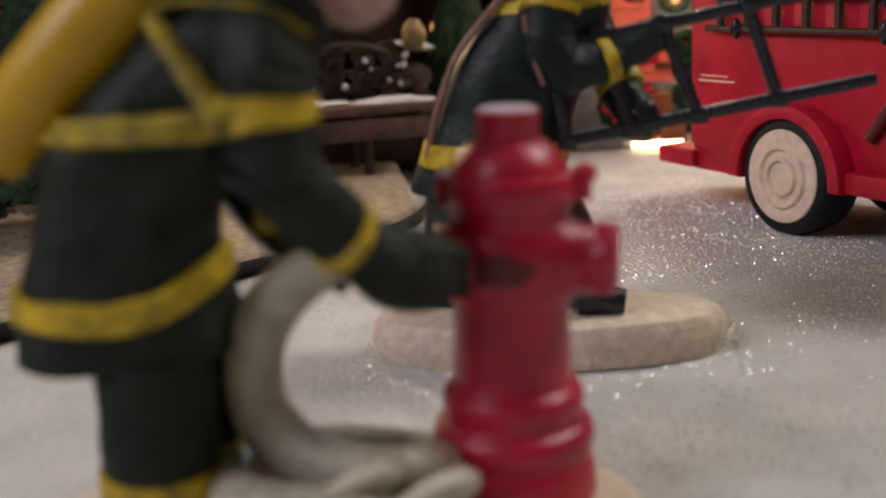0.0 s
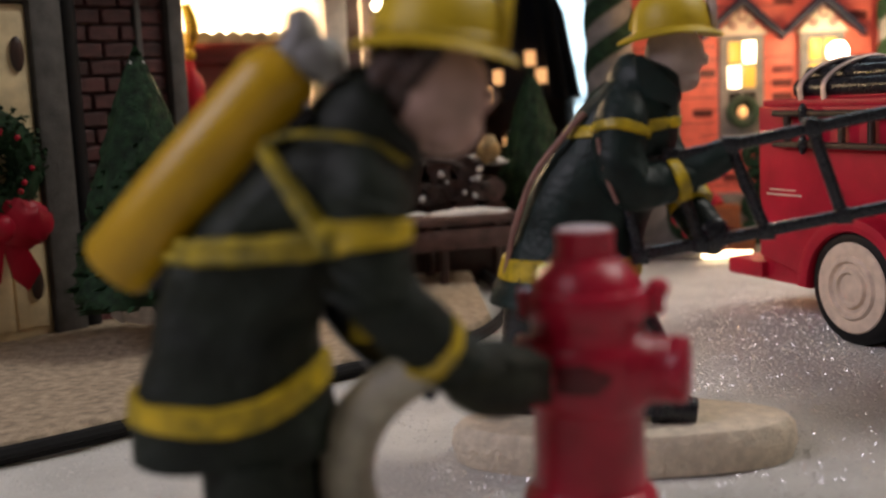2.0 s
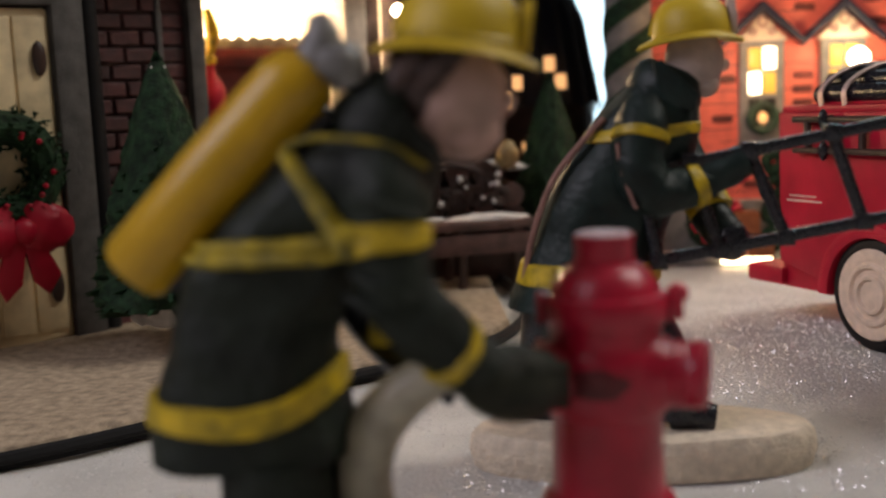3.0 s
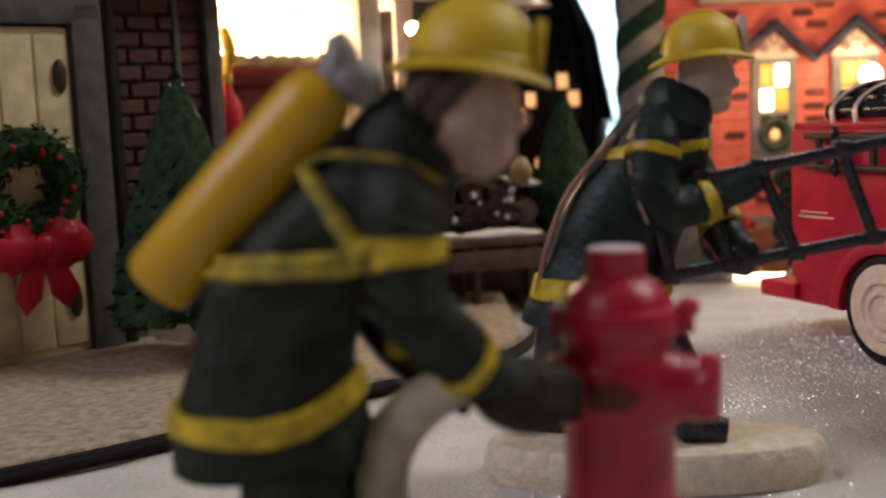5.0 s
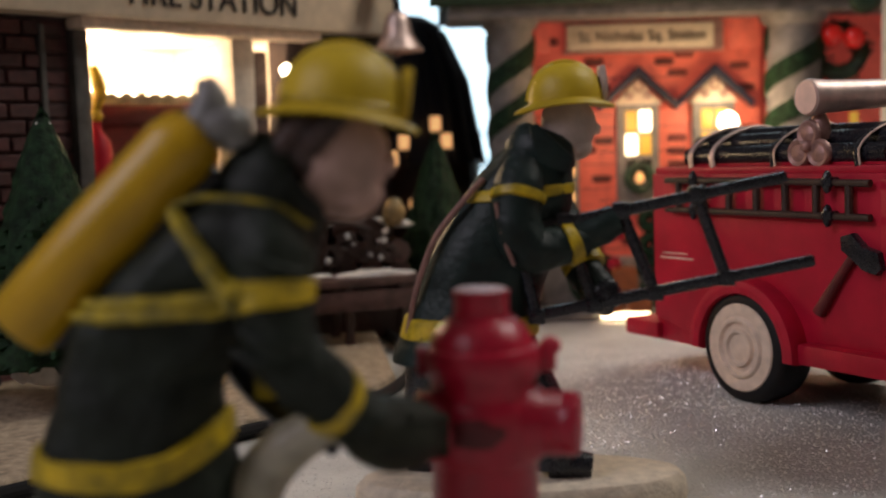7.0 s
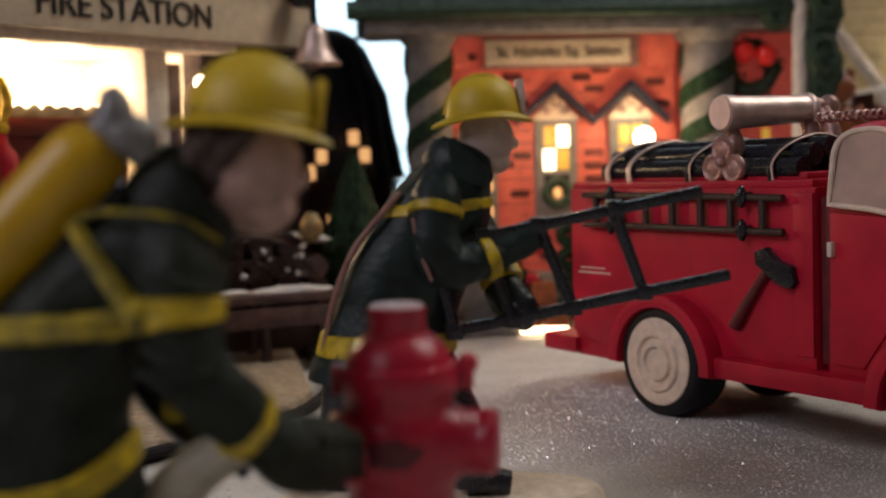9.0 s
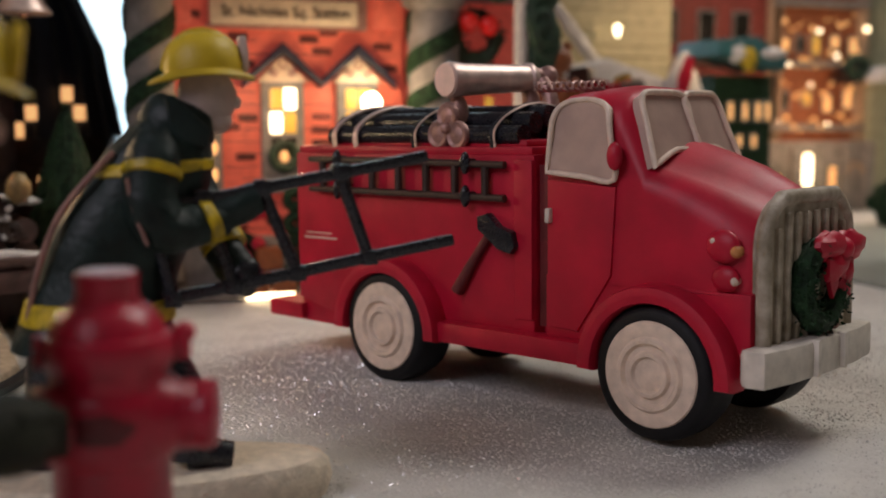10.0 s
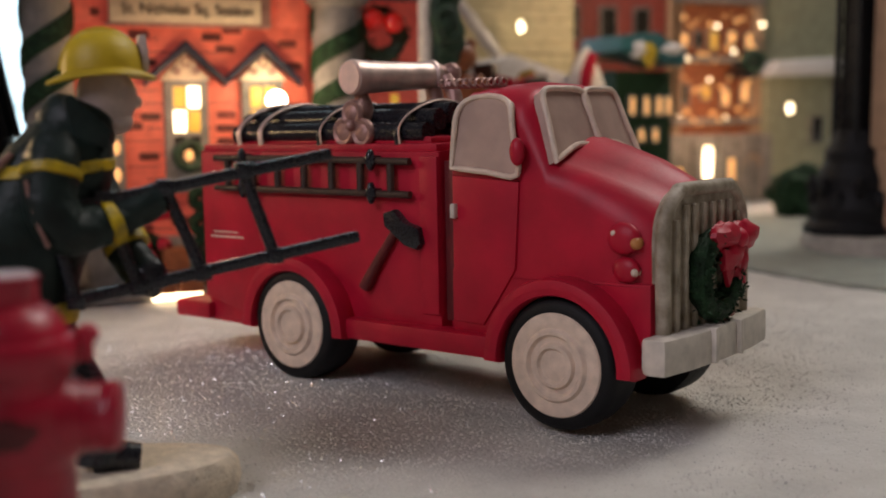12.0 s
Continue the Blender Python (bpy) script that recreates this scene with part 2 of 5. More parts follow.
def band(points, a, b, grow=0.03, seg=24):
    """A painted band round a limb, between the shares a and b of its length."""
    p = smooth_path(points, 16)
    p = p[int(a * len(p)):int(b * len(p)) + 1]
    radii = [q[3] + grow for q in p]
    radii[0] -= grow + 0.02
    radii[-1] -= grow + 0.02
    return tube([q[:3] for q in p], radii, seg)


def slab(outline, y0, y1, axis="y"):
    """An outline of (a, b) pulled from y0 to y1: a, b are x, z (axis y) or y, z (axis x)."""
    put = (lambda a, b, d: (a, d, b)) if axis == "y" else ((lambda a, b, d: (d, a, b)) if axis == "x" else (lambda a, b, d: (a, b, d)))
    n = len(outline)
    pts = [put(a, b, y0) for a, b in outline] + [put(a, b, y1) for a, b in outline]
    faces = [list(range(n))[::-1], list(range(n, 2 * n))] + [[i, (i + 1) % n, n + (i + 1) % n, n + i] for i in range(n)]
    return pts, faces


def softened_slab(outline, y0, y1, r=0.08, axis="y"):
    pts, faces = slab(outline, y0, y1, axis)
    bm = bmesh.new()
    vs = [bm.verts.new(p) for p in pts]
    for f in faces:
        bm.faces.new([vs[i] for i in f])
    bmesh.ops.recalc_face_normals(bm, faces=bm.faces[:])
    rim = [e for e in bm.edges if len(e.link_faces) == 2 and any(len(f.verts) > 4 for f in e.link_faces)] if len(outline) > 4 else bm.edges[:]
    bmesh.ops.bevel(bm, geom=rim, offset=r, segments=2, affect="EDGES", profile=0.6, clamp_overlap=True)
    return taken(bm)


def ball(x, y, z, rx, ry=None, rz=None, seg=16, rows=10, lump=0.0):
    ry, rz = ry or rx, rz or rx
    bm = bmesh.new()
    bmesh.ops.create_uvsphere(bm, u_segments=seg, v_segments=rows, radius=1)
    for v in bm.verts:
        k = 1 + lump * noise.noise(v.co * 2.3 + Vector((x, y, z)))
        v.co = Vector((x + v.co.x * rx * k, y + v.co.y * ry * k, z + v.co.z * rz * k))
    return taken(bm)


def crumpled(piece, amp=0.035, freq=2.6):
    """The piece with its skin pushed about, like folded cloth."""
    return [tuple(Vector(p) + amp * noise.noise_vector(Vector(p) * freq) + 0.4 * amp * noise.noise_vector(Vector(p) * freq * 2.7)) for p in piece[0]], piece[1]


def arc(cx, cz, r, a0, a1, n=14):
    return [(cx + r * math.cos(radians(a0 + (a1 - a0) * i / n)), cz + r * math.sin(radians(a0 + (a1 - a0) * i / n))) for i in range(n + 1)]


# ---- things and parts ----


def mesh_of(name, pieces, mats, sharp=42):
    pts, faces, index = [], [], []
    for piece in pieces:
        (p, f), k = (piece[0], piece[1]) if len(piece) == 2 and isinstance(piece[1], int) else (piece, 0)
        base = len(pts)
        pts += [(a * CM, b * CM, c * CM) for a, b, c in p]
        faces += [[i + base for i in q] for q in f]
        index += [k] * len(f)
    me = bpy.data.meshes.new(name)
    me.from_pydata(pts, [], faces)
    for m in mats:
        me.materials.append(m)
    me.polygons.foreach_set("material_index", index)
    me.polygons.foreach_set("use_smooth", [True] * len(faces))
    bm = bmesh.new()
    bm.from_mesh(me)
    bmesh.ops.recalc_face_normals(bm, faces=bm.faces[:])
    bm.to_mesh(me)
    bm.free()
    me.set_sharp_from_angle(angle=radians(sharp))
    return me


def part(name, pieces, material, parent, label=""):
    """One mesh under a thing or a part; pieces: one (points, faces) or a list of them."""
    pieces = pieces if isinstance(pieces, list) else [pieces]
    ob = new(name, mesh_of(name, pieces, [material]))
    ob.parent = parent
    return tagged(ob, label)


def thing(name, label, category, x=0, y=0, z=0, rz=0, group="", kind=""):
    ob = new(name)
    ob.empty_display_size = 0.01
    ob.matrix_world = pose(x * CM, y * CM, z * CM, 0, 0, rz)
    return tagged(ob, label, category, group, kind)


def single(name, pieces, mats, label, category, x=0, y=0, z=0, rz=0, group="", kind=""):
    ob = new(name, mesh_of(name, pieces if isinstance(pieces, list) else [pieces], mats if isinstance(mats, list) else [mats]))
    ob.matrix_world = pose(x * CM, y * CM, z * CM, 0, 0, rz)
    return tagged(ob, label, category, group, kind)


def writing(text, size, material, parent, m, name="lettering", deep=0.03, width=0.0):
    """Raised letters, cap height about 0.7 of size, in the parent's x-z plane."""
    cu = bpy.data.curves.new(name, "FONT")
    cu.body, cu.size, cu.extrude = text, size * CM, deep * CM
    cu.align_x, cu.align_y = "CENTER", "BOTTOM_BASELINE"
    tmp = bpy.data.objects.new("tmp", cu)
    scene.collection.objects.link(tmp)
    bpy.context.view_layer.update()
    me = bpy.data.meshes.new_from_object(tmp.evaluated_get(bpy.context.evaluated_depsgraph_get()))
    bpy.data.objects.remove(tmp)
    wide = max(v.co.x for v in me.vertices) - min(v.co.x for v in me.vertices)
    squash = width * CM / wide if width else 1.0
    me.transform(Matrix.LocRotScale(m.translation * CM, m.to_quaternion(), None) @ pose(0, 0, 0, 90) @ Matrix.Diagonal((squash, 1, 1, 1)))
    me.materials.clear()
    me.materials.append(material)
    ob = new(name, me)
    ob.parent = parent
    return ob


# ---- the room and the snow sheet ----
def ground_sheet():
    xs = np.unique(np.concatenate([np.linspace(-150, -30, 9), np.linspace(-30, 60, 136), np.linspace(60, 170, 9)]))
    ys = np.unique(np.concatenate([np.linspace(-100, 2, 8), np.linspace(2, 60, 120), np.linspace(60, 170, 12)]))
    pts = []
    for y in ys:
        for x in xs:
            near = 1.0 if (-30 < x < 60 and 2 < y < 60) else 0.0
            pts.append((x, y, near * (0.07 * noise.noise((x * 0.35, y * 0.35, 0)) + 0.05 * noise.noise((x * 1.3, y * 1.3, 4))) - 0.06))
    n = len(xs)
    faces = [[j * n + i, j * n + i + 1, (j + 1) * n + i + 1, (j + 1) * n + i] for j in range(len(ys) - 1) for i in range(n - 1)]
    return pts, faces


single("ground", ground_sheet(), SNOW, "white glittery snow sheet spread over the table", "ground", kind="structure")
room = single("wall_room", [block(-170, -168, -110, 172, -80, 170, 0), block(180, 182, -110, 172, -80, 170, 0), block(-170, 182, -112, -110, -80, 170, 0),
               block(-170, -50, 172, 174, -80, 170, 0), block(80, 182, 172, 174, -80, 170, 0), block(-50, 80, 172, 174, -80, -2, 0), block(-50, 80, 172, 174, 85, 170, 0)], ROOM,
              "plain brown walls of the room round the table", "wall", kind="structure")
single("ceiling", block(-170, 182, -112, 174, 170, 172, 0), CEIL, "plain white ceiling of the room", "ceiling", kind="structure")
single("floor", block(-170, 182, -112, 174, -82, -80, 0), WOOD, "dark wooden floor under the table", "floor", kind="structure")
win = thing("window_1", "tall room window bright with bluish daylight", "window", 0, 173, 0, kind="structure")
part("pane", block(-50, 80, -0.2, 0.2, -2, 85, 0), DAY, win)
part("window_frame", [block(-50, -48, -0.8, -0.3, -2, 85, 0.2), block(78, 80, -0.8, -0.3, -2, 85, 0.2), block(-50, 80, -0.8, -0.3, 83, 85, 0.2), block(-50, 80, -0.8, -0.3, 1.5, 2.5, 0.2), block(-50, 80, -0.8, -0.3, 6.5, 6.9, 0.1)], STONE, win)

# ---- the fire engine ----
def wheel(parent, x, y, z, outward):
    """A wheel about the axle at (x, y); outward: -1 shows its face to -y, 1 to +y."""
    w = new("wheel")
    w.parent = parent
    w.location = (x * CM, y * CM, z * CM)
    m = cm_pose(0, 0, 0, 90 if outward < 0 else -90)
    tyre = [(0.86, 0.0), (0.98, 0.02), (1.16, 0.02), (1.26, -0.05), (1.3, -0.2), (1.3, -0.7), (1.25, -0.95), (1.1, -1.02), (0.4, -1.02)]
    part("tyre", turned(lathe([(r * 0.985, d) for r, d in tyre], 44), m), BLACK, w)
    hub = [(0.94, -0.25), (0.94, 0.0), (0.90, 0.05), (0.74, 0.07), (0.66, 0.05), (0.61, 0.12), (0.55, 0.12), (0.50, 0.04), (0.42, 0.04), (0.38, 0.12), (0.32, 0.13), (0.28, 0.06), (0.15, 0.08), (0.02, 0.09)]
    part("rim", turned(lathe([(r * 1.09, d) for r, d in hub], 44), m), CREAM, w, "cream-white rim with raised rings")
    return w


def arch(cx, cz, r):
    return arc(cx, cz, r, 185, -5, 18)


def fire_engine():
    e = thing("fire_engine", "red toy fire engine with cream wheels and grille wreath", "toy truck", 7.0, 25.2, 0, -62.4)
    e.matrix_world = pose(7.0 * CM, 25.2 * CM, -0.03 * CM, 0, -1.0, -62.4)
    # the load bed with its wheel arch
    bed = [(-3.5, 5.2), (-3.5, 1.6), (-1.75, 1.2)] + arch(0, 1.15, 1.46)[1:-1] + [(1.75, 1.15), (4.12, 1.2), (4.12, 5.2)]
    body = part("body", [softened_slab(bed, 0.42, 4.0, 0.09), block(4.0, 4.5, 0.75, 3.7, 1.5, 5.0, 0.02)], RED, e)
    part("bed_panel", [block(3.62, 4.1, 0.36, 0.5, 1.8, 5.1, 0.05), block(-3.45, 4.0, 0.5, 3.9, 5.15, 5.36, 0.06)], RED, body)
    # cab and bonnet as one shell of cross-sections along the length
    loops = []
    for x, y0, y1, top, crown, r in ((4.42, 0.5, 3.9, 6.2, 0.1, 0.7), (4.62, 0.44, 3.96, 6.4, 0.12, 0.75), (5.5, 0.42, 3.98, 6.46, 0.12, 0.75), (6.12, 0.42, 3.98, 6.42, 0.1, 0.75), (6.25, 0.42, 3.98, 6.3, 0.1, 0.75),
                                     (6.75, 0.42, 3.98, 5.05, 0.42, 0.55), (7.4, 0.43, 3.97, 4.86, 0.42, 0.6), (8.2, 0.46, 3.92, 4.6, 0.4, 0.75), (8.85, 0.54, 3.86, 4.32, 0.34, 0.85), (9.0, 0.64, 3.78, 4.24, 0.3, 0.85)):
        loop = [(x, y0, 2.7), (x, y0, (2.7 + top - r) / 2), (x, y0, top - r)]
        for k in range(1, 7):
            a = radians(90 * k / 6)
            loop.append((x, y0 + r * (1 - math.cos(a)), top - r + r * math.sin(a)))
        for k in range(1, 8):
            u = k / 8
            loop.append((x, y0 + r + (y1 - y0 - 2 * r) * u, top + crown * math.sin(math.pi * u)))
        for k in range(7):
            a = radians(90 - 90 * k / 6)
            loop.append((x, y1 - r * (1 - math.cos(a)), top - r + r * math.sin(a)))
        loop += [(x, y1, (2.7 + top - r) / 2), (x, y1, 2.7)]
        loops.append(loop)
    low = [(4.42, 2.8), (4.42, 1.3), (5.5, 1.25)] + arch(7.2, 1.2, 1.48)[1:-1] + [(8.75, 1.15), (9.0, 1.3), (9.0, 2.8)]
    cab = part("cab", [rings(loops), softened_slab(low, 0.42, 3.98, 0.06)], RED, e)
    # door: a raised leaf; a dark red strip beside it stands for the gap's shade
    part("door", softened_slab([(4.5, 4.72), (4.5, 1.75), (5.25, 1.72), (5.72, 2.4), (6.05, 2.9), (6.16, 4.62)], 0.36, 0.5, 0.05), RED, e)
    part("gap_shade", [block(4.2, 4.48, 0.5, 0.7, 1.7, 5.0, 0.01)], DARKRED, e)
    part("door_handle", block(4.52, 4.64, 0.24, 0.4, 3.85, 4.15, 0.04), CREAM_W, e, "small white door handle")
    part("mirror", ball(6.25, 0.2, 5.2, 0.16, 0.14, 0.27), RED, e)
    part("mirror", ball(6.25, 4.2, 5.2, 0.16, 0.14, 0.27), RED, e)
    # side windows
    for side, y in ((0, 0.42), (1, 3.98)):
        s = -1 if side == 0 else 1
        out = smooth_path([(4.55, 4.87), (5.4, 4.8), (6.16, 4.75), (6.08, 5.5), (5.98, 6.05), (5.7, 6.24), (5.3, 6.28), (4.9, 6.22), (4.7, 6.0), (4.62, 5.5), (4.55, 4.87)], 4)[:-1]
        lean = lambda z: max(0.0, z - 5.75) ** 2 * 0.6
        w = part("side_window", rings([[(a, y + s * 0.10 - s * lean(b), b) for a, b in out], [(a, y - s * 0.05 - s * lean(b), b) for a, b in out]]), GLASS_P, e, "opaque grey painted window")
        part("window_frame", tube([(a, y + s * 0.11 - s * lean(b), b) for a, b in out], 0.058, 8, closed=True), CREAM, w, "cream-white window frame")
    # windscreen: two panes on the slope
    def slope(y, v):
        return (6.96 - 0.55 * v - 0.03 * (y - 2.2) ** 2, y, 5.0 + 1.5 * v)
    for y0, y1, k0, k1 in ((0.58, 2.165, 0.0, 0.2), (2.175, 3.68, 0.2, 0.0)):
        out = [(y0, k0), ((y0 + y1) / 2, (k0 + k1) / 2 + 0.09), (y1, k1), (y1 - (0.12 if k1 == 0 else 0), 0.5), (y1 - (0.24 if k1 == 0 else 0), 0.88), ((y0 + y1) / 2, 0.93), (y0 + (0.24 if k0 == 0 else 0), 0.88), (y0 + (0.12 if k0 == 0 else 0), 0.5), (y0, k0)]
        out = smooth_path(out, 4)[:-1]
        front, back = [slope(a, b) for a, b in out], [tuple(Vector(slope(a, b)) - Vector((0.3, 0, 0.12))) for a, b in out]
        w = part("windscreen", rings([front, back]), GLASS_P, e, "opaque grey painted windscreen pane")
        part("window_frame", tube([tuple(Vector(p) + Vector((0.02, 0, 0.01))) for p in front], 0.062, 8, closed=True), CREAM, w, "beige window frame")
    # mudguards
    for cx, r in ((0.0, 1.46), (7.2, 1.48)):
        for y0, y1 in ((-0.08, 0.6), (3.8, 4.48)):
            ring = arc(cx, 1.17, r - 0.15, 184, -4, 22) + arc(cx, 1.17, r + 0.2, -3, 183, 22)
            part("mudguard", softened_slab(ring, y0, y1, 0.15), RED, e)
            part("wheel_well", softened_slab(arc(cx, 1.15, r - 0.01, 180, 0, 16), y0 + 0.3 if y0 < 1 else y0 - 0.2, y1 + 0.4 if y0 < 1 else y1 - 0.3, 0.02), BLACK, e)
    part("running_board", block(1.55, 5.75, 0.1, 0.7, 1.08, 1.56, 0.14), RED, e)
    part("running_board", block(1.55, 5.75, 3.7, 4.3, 1.08, 1.56, 0.14), RED, e)
    part("rear_step", [block(-4.72, -3.4, 0.4, 4.0, 1.0, 1.44, 0.1), block(-3.6, -1.3, 0.6, 3.8, 0.95, 1.7, 0.08)], RED, e)
    part("chassis", block(-2.8, 8.8, 0.9, 3.5, 1.02, 1.4, 0.05), BLACK, e)
    for x in (0.0, 7.2):
        part("axle", tube([(x, 0.4, 1.2), (x, 4.0, 1.2)], 0.16), BLACK, e)
        wheel(e, x, 0.04, 1.27 if x == 0 else 1.19, -1)
        wheel(e, x, 4.36, 1.27 if x == 0 else 1.19, 1)
    # grille with ribs, wreath and bumper
    face = [(0.6, 1.75), (0.56, 3.5)] + arc(1.43, 3.62, 0.86, 175, 100, 7) + arc(2.95, 3.62, 0.86, 80, 5, 7) + [(3.84, 3.5), (3.8, 1.75)]
    grille = part("grille", softened_slab(face, 8.92, 9.2, 0.06, "x"), GRILLE, e, "aged grey-beige grille plate")
    part("grille_frame", tube([(9.16, a, b) for a, b in smooth_path(face, 4)], 0.14, 14), GRILLE, grille)
    for k in range(8):
        y = 0.93 + k * 0.36
        part("grille_bar", block(9.16, 9.29, y - 0.075, y + 0.075, 1.85, 4.2 if 0 < k < 7 else 3.95, 0.05), GRILLE, grille)
    wr = part("wreath", wreath_pieces(9.36, 2.28, 2.82, 0.68, 0.32, "x", 700, 0.8), GREEN, e, "green wreath on the grille")
    bow = [ball(9.62, 2.75, 3.86, 0.22, 0.52, 0.26, lump=0.35), ball(9.62, 3.55, 3.82, 0.22, 0.5, 0.28, lump=0.35), ball(9.66, 3.15, 3.78, 0.24, 0.22, 0.22),
           softened_slab([(2.95, 3.8), (3.2, 3.75), (3.1, 3.1), (2.9, 2.85), (2.75, 3.15)], 9.56, 9.66, 0.03, "x"), softened_slab([(3.2, 3.8), (3.45, 3.75), (3.72, 3.2), (3.55, 2.95), (3.3, 3.2)], 9.56, 9.66, 0.03, "x")]
    bow += [ball(9.62, 3.0, 3.5, 0.2, 0.4, 0.3, lump=0.5), ball(9.6, 3.4, 3.3, 0.16, 0.25, 0.42, lump=0.5)]
    bow = [turned(p, cm_pose(-0.1, -0.42, -0.3)) for p in bow]
    part("bow", bow, RED, wr, "red ribbon bow")
    part("bell_ornament", [ball(9.42, 2.2, 2.05, 0.1), ball(9.42, 2.5, 1.98, 0.11), ball(9.42, 2.8, 2.02, 0.09)], COPPER, wr)
    part("bumper", [softened_slab([(9.0, 0.1), (9.12, 0.0), (9.5, 0.02), (9.62, 0.9), (9.66, 2.15), (9.62, 3.4), (9.5, 4.28), (9.12, 4.3), (9.0, 4.2)], 1.22, 1.9, 0.1, "z"),
                    block(9.55, 9.74, 1.55, 1.68, 1.25, 1.92, 0.04), block(9.55, 9.74, 2.62, 2.75, 1.25, 1.92, 0.04)], CREAM_W, e, "grey-white bumper")
    # lights beside the grille
    for y, s in ((0.42, -1), (3.98, 1)):
        part("light_housing", [ball(8.45, y, 3.62, 0.34, 0.16, 0.3), ball(8.5, y, 3.05, 0.28, 0.14, 0.24)], RED, e)
        part("headlight", ball(8.72, y, 3.55, 0.1, 0.17, 0.12), AMBER, e, "small amber headlight")
        part("headlight", ball(8.7, y, 3.02, 0.07, 0.15, 0.09), CREAM, e, "small white lamp")
        part("light_spot", ball(8.3, y + s * 0.1, 3.72, 0.07, 0.05, 0.06), CREAM, e)
    # ladder on the side
    lad = part("side_ladder", [limb([(-2.75, 0.26, 5.04, 0.075), (0, 0.26, 5.03, 0.08), (3.47, 0.26, 4.99, 0.08)], 10), limb([(-2.75, 0.26, 4.33, 0.075), (0, 0.26, 4.32, 0.08), (3.47, 0.26, 4.3, 0.08)], 10)], BROWN, e, "dark brown ladder on the side")
    for k in range(7):
        part("rung", tube([(-2.3 + k * 0.87, 0.27, 4.3), (-2.3 + k * 0.87, 0.27, 5.05)], 0.085, 8), BROWN, lad)
    for x, z in ((2.42, 5.02), (2.42, 4.32), (-1.7, 5.04), (-1.7, 4.34)):
        part("bracket", [ball(x, 0.2, z, 0.1, 0.12, 0.24), block(x - 0.14, x + 0.14, 0.14, 0.42, z - 0.1, z + 0.1, 0.05)], BLACK_G, lad)
    # axe
    ax = part("axe", limb([(3.05, 0.34, 3.6, 0.1), (2.55, 0.32, 2.95, 0.11), (2.05, 0.33, 2.25, 0.15)], 10), DARKRED, e, "axe with a dark red handle")
    head = [(2.72, 3.9), (3.0, 3.98), (3.3, 3.72), (3.68, 3.62), (3.76, 3.3), (3.62, 3.16), (3.28, 3.24), (3.0, 3.45), (2.74, 3.62)]
    part("axe_head", softened_slab(head, 0.2, 0.44, 0.06), BLACK_G, ax, "black axe head")
    # pale marks of unreadable writing near the tail
    part("marking", [block(-3.2, -2.0, 0.405, 0.43, 3.10, 3.14, 0), block(-3.1, -2.2, 0.405, 0.43, 3.22, 3.25, 0)], CREAM, e)
    # hoses on the bed
    rack = part("hose_rack", block(-2.5, 3.7, 0.7, 3.6, 5.3, 5.5, 0.08), RED, e)
    for k, (y, z) in enumerate(((0.85, 5.58), (1.25, 5.86), (1.72, 6.0), (2.3, 5.98), (2.85, 5.85), (3.3, 5.6))):
        part("hose", tube([(-2.5 - 0.06 * (k % 2), y, z), (0.5, y, z + 0.02), (3.5, y, z)], 0.23, 14), BLACK_G, rack, "black rolled hose")
    for x in (-2.15, -1.4, 0.55, 2.9):
        strap = smooth_path([(x, 0.55, 5.32), (x - 0.05, 0.6, 5.7), (x, 1.0, 6.03), (x + 0.04, 1.7, 6.24), (x, 2.4, 6.22), (x, 3.2, 5.95), (x, 3.6, 5.35)], 5)
        part("strap", tube(strap, 0.07, 8, 0.8), SILVER if x < 0 else BLACK_G, rack)
        part("strap_edge", tube([(a + 0.08, b - 0.02, c + 0.02) for a, b, c in strap], 0.025, 6), SILVER, rack, "thin silver strap edge")
    part("valve_wheel", [*[turned(lathe([(r * 0.9, 0.0), (r, 0.03), (r, 0.1), (r * 0.86, 0.15), (r * 0.6, 0.12), (r * 0.35, 0.16), (0.01, 0.17)], 24), cm_pose(x, 0.66, z, 90)) for x, z, r in ((1.3, 5.62, 0.32), (1.86, 5.6, 0.31), (1.57, 6.02, 0.3))], ball(1.57, 0.5, 5.76, 0.13)], COPPER, e, "copper-coloured three-lobed valve")
    # water cannon, laid across the bed
    GUN = Matrix.Translation((1.47, 0.63, 6.8)) @ Vector((0.12, 1.0, 0.03)).to_track_quat("Z", "Y").to_matrix().to_4x4()
    gun = part("water_cannon", [turned(lathe([(0.3, 0.0), (0.38, 0.02), (0.40, 0.1), (0.36, 0.5), (0.33, 1.4), (0.31, 2.35), (0.36, 2.4), (0.36, 2.5), (0.28, 2.6), (0.2, 2.7), (0.05, 2.75)], 30), GUN)], SILVER, e, "silver water cannon")
    part("muzzle", turned(lathe([(0.36, 0.0), (0.35, -0.03), (0.1, -0.035), (0.01, -0.035)], 30), GUN), MUZZLE, gun, "pale flat muzzle")
    part("knob", [ball(1.75, 3.4, 6.92, 0.22), ball(1.84, 3.72, 6.94, 0.25)], COPPER, gun)
    part("pedestal", [limb([(1.75, 3.1, 6.7, 0.18), (1.85, 3.1, 6.3, 0.22), (1.85, 3.1, 5.9, 0.28), (1.85, 3.1, 5.3, 0.3)], 12), limb([(2.1, 3.2, 6.85, 0.14), (2.35, 3.2, 6.3, 0.19), (2.35, 3.1, 5.4, 0.22)], 12), limb([(1.45, 1.0, 6.5, 0.12), (1.5, 1.0, 6.25, 0.2), (1.5, 1.05, 5.9, 0.24)], 10)], COPPER, gun)
